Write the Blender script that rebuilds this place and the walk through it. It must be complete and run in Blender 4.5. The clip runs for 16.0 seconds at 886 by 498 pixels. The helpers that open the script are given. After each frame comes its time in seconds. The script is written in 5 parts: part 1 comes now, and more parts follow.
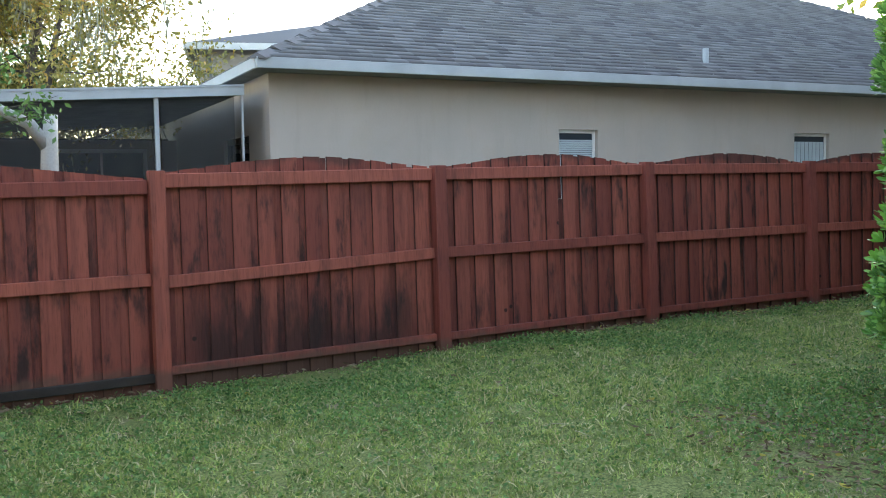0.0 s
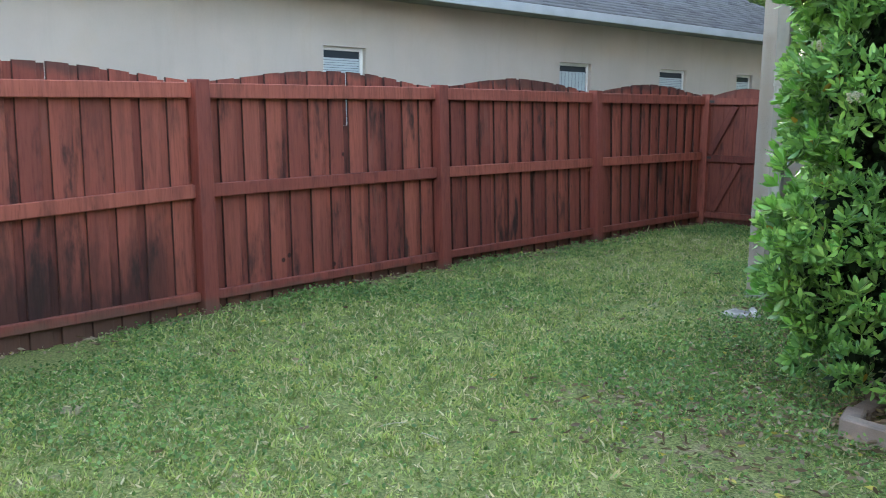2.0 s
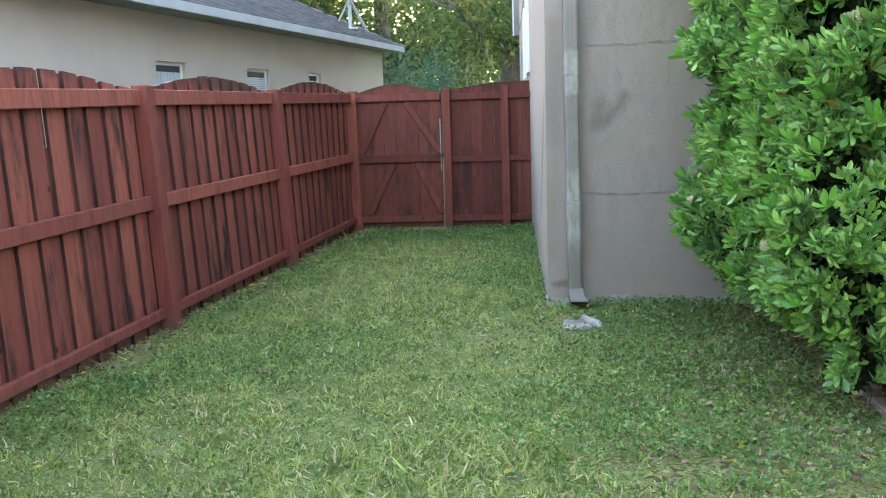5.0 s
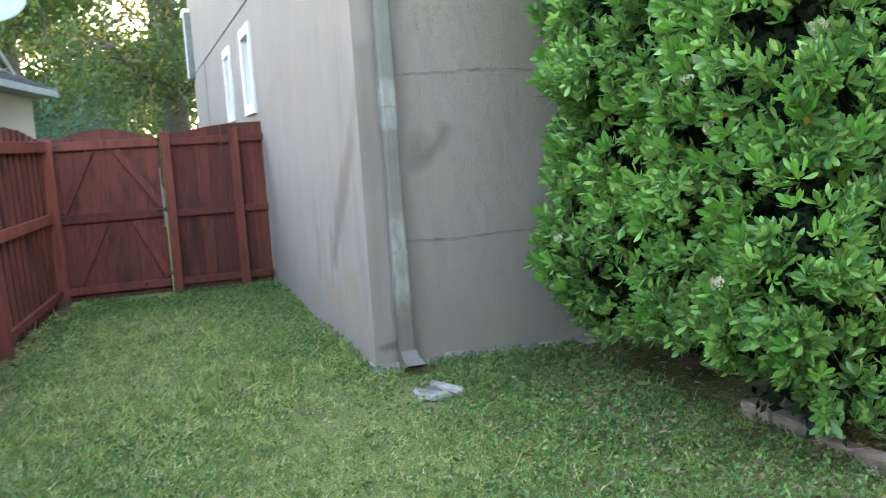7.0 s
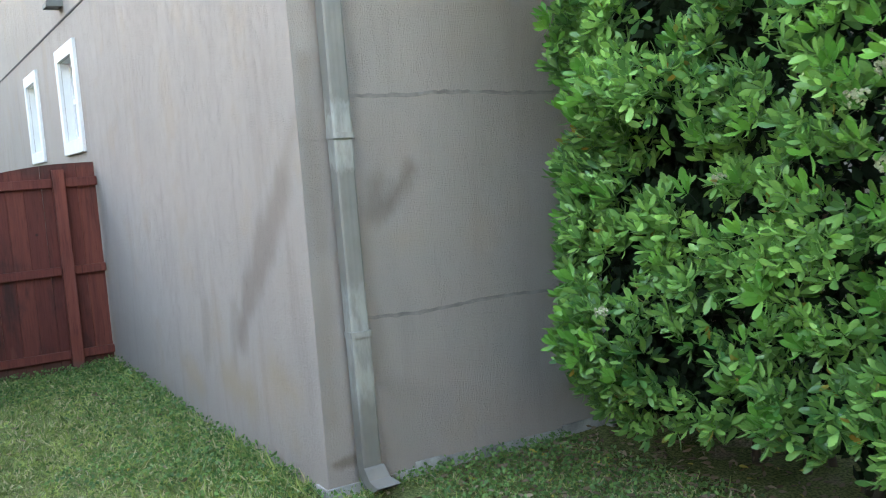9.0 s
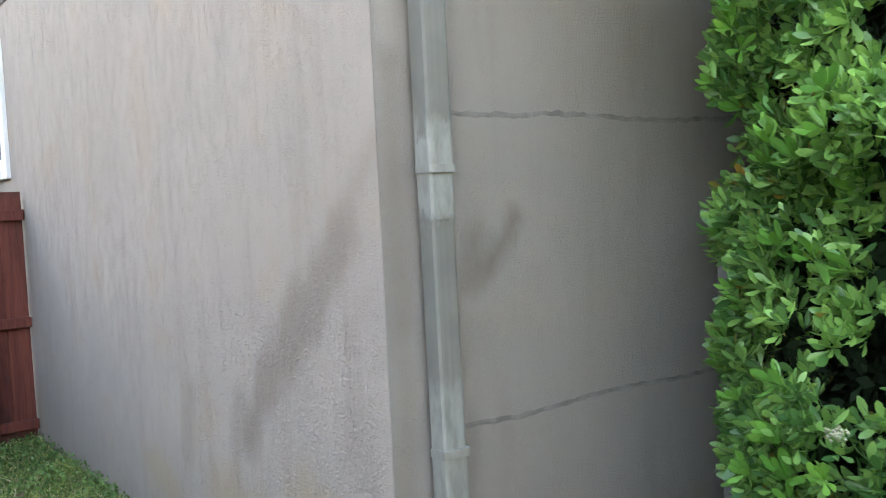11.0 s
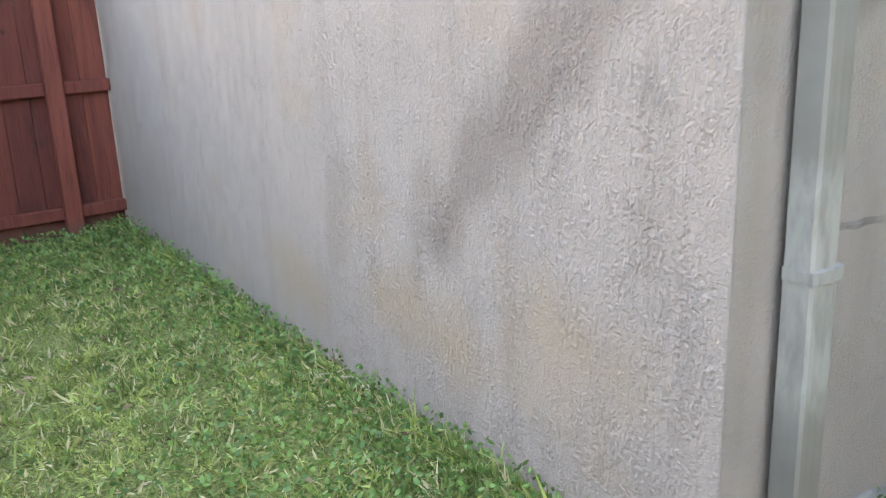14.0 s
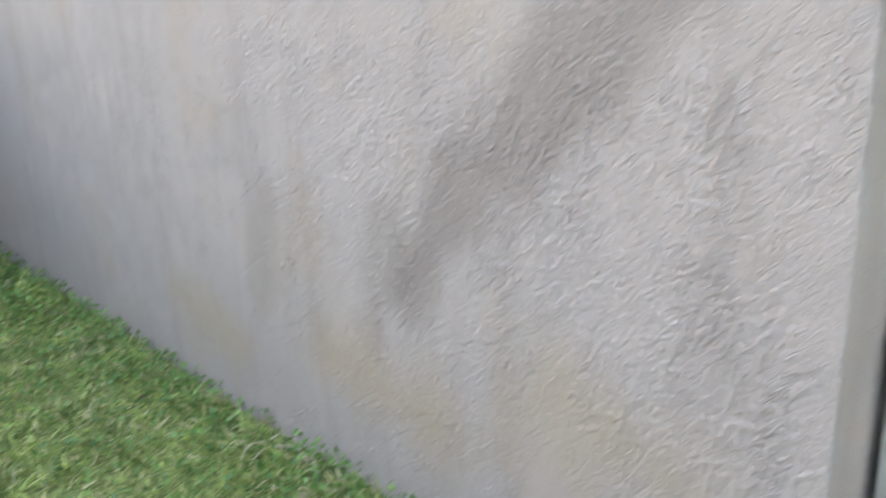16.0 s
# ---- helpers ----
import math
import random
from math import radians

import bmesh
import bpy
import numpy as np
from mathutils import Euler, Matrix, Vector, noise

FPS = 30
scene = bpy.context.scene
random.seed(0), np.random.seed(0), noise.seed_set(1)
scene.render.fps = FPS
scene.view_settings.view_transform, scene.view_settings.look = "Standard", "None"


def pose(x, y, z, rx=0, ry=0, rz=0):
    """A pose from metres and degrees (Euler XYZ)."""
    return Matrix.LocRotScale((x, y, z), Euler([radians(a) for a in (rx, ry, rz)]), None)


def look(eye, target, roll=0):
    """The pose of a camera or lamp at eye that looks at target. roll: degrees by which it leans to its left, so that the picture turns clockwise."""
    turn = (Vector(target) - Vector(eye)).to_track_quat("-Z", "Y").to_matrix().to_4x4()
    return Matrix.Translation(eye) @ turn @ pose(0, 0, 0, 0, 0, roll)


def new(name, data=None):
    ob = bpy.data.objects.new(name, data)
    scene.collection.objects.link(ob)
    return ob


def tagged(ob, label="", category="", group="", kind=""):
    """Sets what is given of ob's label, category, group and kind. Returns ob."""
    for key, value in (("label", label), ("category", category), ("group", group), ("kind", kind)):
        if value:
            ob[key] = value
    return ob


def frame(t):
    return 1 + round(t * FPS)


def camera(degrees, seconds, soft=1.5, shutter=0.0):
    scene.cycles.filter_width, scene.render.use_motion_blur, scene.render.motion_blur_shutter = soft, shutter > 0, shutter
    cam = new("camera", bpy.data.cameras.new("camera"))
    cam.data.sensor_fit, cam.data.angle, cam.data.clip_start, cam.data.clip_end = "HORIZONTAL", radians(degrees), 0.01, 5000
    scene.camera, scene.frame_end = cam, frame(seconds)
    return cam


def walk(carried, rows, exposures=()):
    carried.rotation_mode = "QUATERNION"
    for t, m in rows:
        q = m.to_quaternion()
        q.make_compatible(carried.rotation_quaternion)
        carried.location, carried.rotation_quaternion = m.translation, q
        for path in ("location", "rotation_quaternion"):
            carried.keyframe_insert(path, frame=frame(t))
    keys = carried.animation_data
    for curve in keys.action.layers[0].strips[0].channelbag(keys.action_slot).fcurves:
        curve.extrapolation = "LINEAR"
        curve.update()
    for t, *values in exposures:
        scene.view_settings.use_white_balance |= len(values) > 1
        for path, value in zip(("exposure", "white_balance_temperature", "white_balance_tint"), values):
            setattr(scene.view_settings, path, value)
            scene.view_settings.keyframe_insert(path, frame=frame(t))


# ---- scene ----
cam = camera(52.0, 16.0, soft=1.0, shutter=0.25)
PATH = [
    (0, (3.686, -7.544, 1.435), (2.059, -6.39, 1.291), -0.8),
    (0.5, (3.617, -7.355, 1.393), (2.057, -6.117, 1.212), -0.8),
    (1, (3.169, -7.247, 1.4), (1.933, -5.702, 1.11), 1.2),
    (1.5, (2.822, -7.125, 1.38), (1.586, -5.581, 1.086), 0.9),
    (2, (2.322, -6.96, 1.412), (1.125, -5.387, 1.108), 0.8),
    (2.5, (1.887, -6.917, 1.381), (0.899, -5.212, 1.035), 1.5),
    (3, (1.445, -6.794, 1.352), (0.63, -4.998, 1.017), 1.4),
    (3.2, (1.247, -6.713, 1.373), (0.543, -4.867, 1.056), 1.1),
    (5.3, (-0.453, -6.309, 1.41), (-0.498, -4.333, 1.101), -2.2),
    (5.5, (-0.58, -6.203, 1.387), (-0.537, -4.229, 1.073), -2.4),
    (6, (-0.853, -5.868, 1.407), (-0.637, -3.906, 1.09), -2.5),
    (6.5, (-1.106, -5.62, 1.414), (-0.772, -3.668, 1.133), -2.6),
    (7, (-1.271, -5.349, 1.404), (-0.653, -3.462, 1.163), -3.7),
    (7.5, (-1.375, -4.933, 1.461), (-0.621, -3.089, 1.278), -4.3),
    (8, (-1.54, -4.563, 1.444), (-0.675, -2.769, 1.264), -3.9),
    (8.2, (-1.591, -4.405, 1.44), (-0.687, -2.63, 1.257), -4.0),
    (10.3, (-1.557, -2.685, 1.53), (-0.372, -1.081, 1.377), -3.5),
    (10.5, (-1.526, -2.567, 1.526), (-0.333, -0.967, 1.387), -3.3),
    (11, (-1.538, -2.288, 1.543), (-0.317, -0.709, 1.426), -2.7),
    (11.5, (-1.6, -2.064, 1.513), (-0.382, -0.482, 1.406), -2.4),
    (12, (-1.604, -1.993, 1.474), (-0.47, -0.353, 1.315), -0.9),
    (12.5, (-1.626, -1.971, 1.428), (-0.551, -0.297, 1.225), -0.5),
    (13, (-1.623, -1.882, 1.376), (-0.564, -0.201, 1.149), -0.5),
    (13.5, (-1.486, -1.536, 1.352), (-0.45, 0.146, 1.036), -0.8),
    (14, (-1.397, -1.069, 1.331), (-0.324, 0.518, 0.758), -2.2),
    (14.5, (-1.309, -0.715, 1.368), (-0.166, 0.768, 0.667), -3.6),
    (15, (-1.185, -0.446, 1.404), (0.005, 0.997, 0.696), -3.8),
    (15.5, (-1.224, -0.433, 1.372), (-0.024, 1.002, 0.663), -4.0),
    (15.9, (-1.264, -0.46, 1.366), (-0.045, 0.962, 0.664), -3.8),
    (16, (-1.255, -0.505, 1.374), (0.019, 0.897, 0.73), -2.5),
]

EXPOSURES = [(0, 3.16, 7000, 14), (0.5, 3.35, 7000, 13), (1, 3.62, 7000, 14), (1.5, 3.7, 7000, 14.5), (2.5, 3.78, 7050, 16), (3.0, 3.98, 7150, 17), (5.5, 4.02, 7100, 16.5), (6.5, 4.0, 7050, 16), (8, 3.86, 7000, 15.5), (10.5, 3.92, 7450, 19.5), (12.5, 3.80, 7550, 20.5), (13.5, 4.06, 7650, 21.5), (14.5, 4.50, 7800, 23.5), (15, 4.42, 7750, 23), (16, 4.28, 7600, 20.5)]
walk(cam, [(t, look(eye, target, roll)) for t, eye, target, roll in PATH], EXPOSURES)

# ---- world, sun, exposure ----
SUN_AZ = 14.0      # degrees to the west of the corridor's heading (+y)
SUN_EL = 12.0
W = bpy.data.worlds.new("dusk_sky")
scene.world = W
W.use_nodes = True
wt = W.node_tree
sky = wt.nodes.new("ShaderNodeTexSky")
sky.sky_type = "NISHITA"
sky.sun_disc = False
sky.sun_elevation = radians(SUN_EL)
sky.sun_rotation = radians(-SUN_AZ)
sky.dust_density = 0.6
sky.ozone_density = 0.4
sky.air_density = 1.0
bgn = wt.nodes["Background"]
bgn.inputs["Strength"].default_value = 0.15
wt.links.new(sky.outputs[0], bgn.inputs["Color"])

sun_data = bpy.data.lights.new("sun", "SUN")
sun_data.energy = 0.12
sun_data.angle = radians(4.0)
sun_data.color = (1.0, 0.72, 0.42)
sun = new("sun", sun_data)
_sd = Vector((-math.sin(radians(SUN_AZ)) * math.cos(radians(SUN_EL)), math.cos(radians(SUN_AZ)) * math.cos(radians(SUN_EL)), math.sin(radians(SUN_EL))))
sun.matrix_world = look(_sd * 50, (0, 0, 0))


# ---- materials ----
def srgb(h):
    v = [int(h[i:i + 2], 16) / 255 for i in (0, 2, 4)]
    return tuple(c / 12.92 if c <= 0.04045 else ((c + 0.055) / 1.055) ** 2.4 for c in v)


class Nodes:
    """A small node-graph writer for one material."""

    def __init__(self, name):
        self.m = bpy.data.materials.new(name)
        self.m.use_nodes = True
        self.t = self.m.node_tree
        self.bsdf = self.t.nodes["Principled BSDF"]
        self.out = self.t.nodes["Material Output"]

    def add(self, kind, **inputs):
        n = self.t.nodes.new(kind)
        for k, v in inputs.items():
            self.set(n, k.replace("_", " "), v)
        return n

    def set(self, n, key, v):
        s = n.inputs[key]
        if isinstance(v, bpy.types.NodeSocket):
            self.t.links.new(v, s)
        elif isinstance(v, tuple) and len(v) == 3 and s.type == "RGBA":
            s.default_value = (*v, 1)
        else:
            s.default_value = v

    def coords(self, scale=(1, 1, 1), rot=(0, 0, 0), obj_random=False):
        tc = self.add("ShaderNodeTexCoord")
        mp = self.add("ShaderNodeMapping")
        self.t.links.new(tc.outputs["Object"], mp.inputs["Vector"])
        mp.inputs["Scale"].default_value = scale
        mp.inputs["Rotation"].default_value = rot
        if obj_random:
            oi = self.add("ShaderNodeObjectInfo")
            mul = self.math("MULTIPLY", oi.outputs["Random"], 37.0)
            cx = self.add("ShaderNodeCombineXYZ")
            for a in "XYZ":
                self.t.links.new(mul, cx.inputs[a])
            self.t.links.new(cx.outputs[0], mp.inputs["Location"])
        return mp.outputs[0]

    def noise(self, vec, scale, detail=4.0, rough=0.55, dist=0.0):
        n = self.add("ShaderNodeTexNoise", Scale=scale, Detail=detail, Roughness=rough, Distortion=dist)
        self.t.links.new(vec, n.inputs["Vector"])
        return n.outputs["Fac"]

    def math(self, op, a, b=0.0, c=None, clamp=False):
        n = self.t.nodes.new("ShaderNodeMath")
        n.operation, n.use_clamp = op, clamp
        for i, v in enumerate((a, b) if c is None else (a, b, c)):
            if isinstance(v, bpy.types.NodeSocket):
                self.t.links.new(v, n.inputs[i])
            else:
                n.inputs[i].default_value = v
        return n.outputs[0]

    def step(self, v, lo, hi, a=0.0, b=1.0):
        n = self.t.nodes.new("ShaderNodeMapRange")
        n.interpolation_type = "SMOOTHSTEP"
        self.t.links.new(v, n.inputs[0])
        for i, x in enumerate((lo, hi, a, b)):
            n.inputs[i + 1].default_value = x
        return n.outputs[0]

    def mix(self, f, a, b, mode="MIX"):
        n = self.t.nodes.new("ShaderNodeMix")
        n.data_type, n.blend_type = "RGBA", mode
        for s, v in ((n.inputs[0], f), (n.inputs[6], a), (n.inputs[7], b)):
            if isinstance(v, bpy.types.NodeSocket):
                self.t.links.new(v, s)
            else:
                s.default_value = (*v, 1) if isinstance(v, tuple) else v
        return n.outputs[2]

    def bump(self, h, strength, dist, under=None):
        n = self.add("ShaderNodeBump", Strength=strength, Distance=dist, Height=h)
        if under is not None:
            self.t.links.new(under, n.inputs["Normal"])
        return n.outputs[0]

    def done(self, color, rough=0.8, normal=None, metal=0.0, spec=0.5):
        self.set(self.bsdf, "Base Color", color)
        self.set(self.bsdf, "Roughness", rough)
        self.set(self.bsdf, "Metallic", metal)
        self.set(self.bsdf, "Specular IOR Level", spec)
        if normal is not None:
            self.set(self.bsdf, "Normal", normal)
        return self.m

    def pos(self):
        tc = self.add("ShaderNodeTexCoord")
        sp = self.add("ShaderNodeSeparateXYZ")
        self.t.links.new(tc.outputs["Object"], sp.inputs[0])
        return sp.outputs


def simple(name, col, rough=0.7, vary=0.18, scale=9.0, bump=0.15, dist=0.002, metal=0.0, spec=0.5, obj_random=True):
    """Plain painted or raw surface with two scales of variation."""
    n = Nodes(name)
    v = n.coords(obj_random=obj_random)
    big = n.noise(v, scale * 0.25, 3)
    fine = n.noise(v, scale * 12, 4)
    f = n.math("ADD", n.math("MULTIPLY", big, 0.65), n.math("MULTIPLY", fine, 0.35))
    lo = tuple(c * (1 - vary * 1.6) for c in col)
    hi = tuple(min(1, c * (1 + vary)) for c in col)
    c = n.mix(n.step(f, 0.3, 0.7), lo, hi)
    return n.done(c, n.step(fine, 0.2, 0.8, rough - 0.08, min(1, rough + 0.08)), n.bump(fine, bump, dist), metal, spec)


def segment_dist(n, u, w, a, b):
    """Distance in the plane (u, w) from the segment a-b."""
    du, dw = b[0] - a[0], b[1] - a[1]
    L2 = du * du + dw * dw
    pu, pw = n.math("SUBTRACT", u, a[0]), n.math("SUBTRACT", w, a[1])
    t = n.math("ADD", n.math("MULTIPLY", pu, du / L2), n.math("MULTIPLY", pw, dw / L2), clamp=True)
    eu = n.math("SUBTRACT", pu, n.math("MULTIPLY", t, du))
    ew = n.math("SUBTRACT", pw, n.math("MULTIPLY", t, dw))
    return n.math("SQRT", n.math("ADD", n.math("MULTIPLY", eu, eu), n.math("MULTIPLY", ew, ew)))


def stucco(name, paint, along, stains=(), grime=0.5, relief=1.0):
    """Trowelled house stucco with short upright ridges; along: 0 where the wall runs in x, 1 in y."""
    n = Nodes(name)
    P = n.pos()
    u, w = P[along], P[2]
    tall = n.coords(scale=(1, 1, 0.42))
    drip = n.coords(scale=(1, 1, 0.12))
    v = n.coords()
    ridges = n.noise(tall, 88, 4, 0.62, 0.9)
    patches = n.step(n.noise(v, 6.5, 4, 0.6), 0.36, 0.62, 0.6, 1.0)
    grit = n.noise(v, 210, 3)
    big = n.noise(v, 1.1, 4)
    runs = n.noise(drip, 7.0, 4, 0.6)
    c = n.mix(n.step(big, 0.3, 0.7), tuple(x * 0.94 for x in paint), tuple(min(1, x * 1.03) for x in paint))
    c = n.mix(n.math("MULTIPLY", n.step(runs, 0.5, 0.72), grime * 0.55), c, tuple(x * y for x, y in zip(paint, (0.72, 0.7, 0.68))))
    warm = n.math("MULTIPLY", n.step(n.noise(v, 2.3, 4), 0.52, 0.7), grime * 0.6)
    c = n.mix(warm, c, tuple(x * y for x, y in zip(paint, (1.0, 0.9, 0.74))))
    # flecks and ridge hollows darkened: pit shade put into the paint colour
    c = n.mix(n.math("MULTIPLY", n.step(grit, 0.52, 0.72), 0.2), c, tuple(x * 0.7 for x in paint))
    c = n.mix(n.math("MULTIPLY", n.step(ridges, 0.45, 0.32), 0.12), c, tuple(x * 0.7 for x in paint))
    wob = n.math("MULTIPLY", n.math("SUBTRACT", n.noise(tall, 4.5, 4), 0.5), 0.22)
    for a, b, r, soft, tone in stains:
        d = n.math("ADD", segment_dist(n, u, w, a, b), wob)
        m = n.step(d, r - soft, r + soft, 1.0, 0.0)
        c = n.mix(m, c, tuple(x * t for x, t in zip(paint, tone)))
    blob = n.step(n.noise(n.coords(scale=(1, 1, 1.3)), 105, 2, 0.5, 0.4), 0.5, 0.6)
    bands = n.step(n.noise(n.coords(scale=(1, 1, 0.45)), 17, 4, 0.6), 0.38, 0.62, 0.35, 1.0)
    ridge_h = n.math("MULTIPLY", n.math("MAXIMUM", n.step(ridges, 0.5, 0.64), blob), n.math("MULTIPLY", patches, bands))
    nb = n.bump(ridge_h, 0.8 * relief, 0.0045)
    nb = n.bump(grit, 0.45 * relief, 0.0018, nb)
    return n.done(c, 0.86, nb, spec=0.3)


PAINT = (0.356, 0.312, 0.276)
streak = (0.68, 0.66, 0.64)
faint = (0.84, 0.825, 0.80)
M_WALL_W = stucco("greige_stucco_west", PAINT, 1, (
    ((0.02, 1.72), (0.30, 1.36), 0.055, 0.06, faint),
    ((0.24, 1.42), (0.55, 1.12), 0.085, 0.075, streak),
    ((0.52, 1.14), (0.80, 0.86), 0.105, 0.075, streak),
    ((0.82, 0.84), (1.02, 0.62), 0.075, 0.075, streak),
    ((1.08, 0.78), (1.14, 0.42), 0.035, 0.05, faint),
    ((1.58, 0.72), (1.66, 0.46), 0.06, 0.06, faint),
    ((0.95, 0.30), (1.35, 0.34), 0.10, 0.12, (0.97, 0.90, 0.76)),
    ((0.30, 0.42), (0.55, 0.50), 0.09, 0.12, (0.98, 0.92, 0.79)),
    ((1.85, 0.22), (2.2, 0.30), 0.08, 0.10, (0.97, 0.91, 0.78)),
), 0.7, 0.95)
M_WALL_S = stucco("greige_stucco_south", PAINT, 0, (
    ((0.06, 1.15), (0.05, 1.95), 0.05, 0.05, (0.80, 0.78, 0.75)),
    ((0.05, 0.35), (0.06, 1.05), 0.03, 0.05, (0.88, 0.86, 0.83)),
    ((0.34, 1.28), (0.36, 1.40), 0.055, 0.05, (0.70, 0.67, 0.64)),
    ((0.42, 1.30), (0.55, 1.46), 0.055, 0.045, (0.64, 0.61, 0.58)),
    ((0.04, 0.15), (0.14, 0.15), 0.012, 0.02, (0.6, 0.57, 0.53)),
), 0.4, 0.95)
M_SEAM = simple("weathered_stucco_joint", (0.27, 0.245, 0.222), 0.9, 0.25, 40, 0.6, 0.004, obj_random=False)
M_LEDGE = simple("dark_joint_sealant", (0.06, 0.058, 0.056), 0.8, 0.2, 20)
M_SLAB = simple("bare_concrete_footing", (0.42, 0.41, 0.39), 0.92, 0.3, 30, 0.6, 0.004, obj_random=False)
M_TRIM = simple("white_trim_paint", (0.78, 0.78, 0.76), 0.55, 0.06, 14, 0.12, 0.001)
M_SOFFIT = simple("grey_soffit_panel", (0.20, 0.21, 0.20), 0.7, 0.2, 12)
M_NB_WALL = stucco("tan_stucco_neighbour", (0.47, 0.415, 0.365), 1, (), 0.3, 0.5)
M_FASCIA = simple("pale_blue_grey_fascia", (0.38, 0.41, 0.43), 0.55, 0.1, 8)
# near-black colour stands in for unlit rooms behind the openings
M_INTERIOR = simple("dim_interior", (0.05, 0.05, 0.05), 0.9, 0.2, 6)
M_BLIND = simple("pale_blue_blind", (0.42, 0.49, 0.52), 0.5, 0.06, 12)
M_DARKMETAL = simple("dark_bronze_metal", (0.035, 0.033, 0.03), 0.5, 0.2, 10, metal=0.4)
M_GALV = simple("galvanised_steel", (0.45, 0.46, 0.46), 0.45, 0.15, 20, metal=0.7)
M_DISH = simple("pale_grey_dish_paint", (0.34, 0.36, 0.37), 0.45, 0.1, 10)
M_FLOOR_FAR = simple("porch_slab_concrete", (0.3, 0.29, 0.27), 0.9, 0.2, 8)

# half-transparent dark sheet, added to darken the porch behind it
n_ = Nodes("porch_dim_sheet")
n_.done((0.03, 0.032, 0.033), 0.8)
_tr, _mx = n_.add("ShaderNodeBsdfTransparent"), n_.add("ShaderNodeMixShader")
_mx.inputs[0].default_value = 0.55
n_.t.links.new(_tr.outputs[0], _mx.inputs[1])
n_.t.links.new(n_.bsdf.outputs[0], _mx.inputs[2])
n_.t.links.new(_mx.outputs[0], n_.out.inputs["Surface"])
M_DIM_SHEET = n_.m
M_POST = simple("weathered_grey_post_paint", (0.40, 0.42, 0.43), 0.6, 0.12, 12)
g = Nodes("window_glass")
M_GLASS = g.done((0.03, 0.04, 0.05), 0.06, spec=0.2)


def shingle_mat():
    n = Nodes("charcoal_asphalt_shingle")
    ge = n.add("ShaderNodeNewGeometry")
    v = n.coords()
    gran = n.noise(v, 160, 3)
    big = n.noise(v, 0.9, 4)
    c = n.mix(ge.outputs["Random Per Island"], (0.092, 0.091, 0.096), (0.178, 0.175, 0.182))
    c = n.mix(n.step(big, 0.4, 0.7, 0, 0.5), c, (0.15, 0.145, 0.14))
    c = n.mix(n.math("MULTIPLY", n.step(gran, 0.5, 0.75), 0.35), c, (0.2, 0.2, 0.2))
    return n.done(c, 0.92, n.bump(gran, 0.4, 0.002), spec=0.25)


M_SHINGLE = shingle_mat()


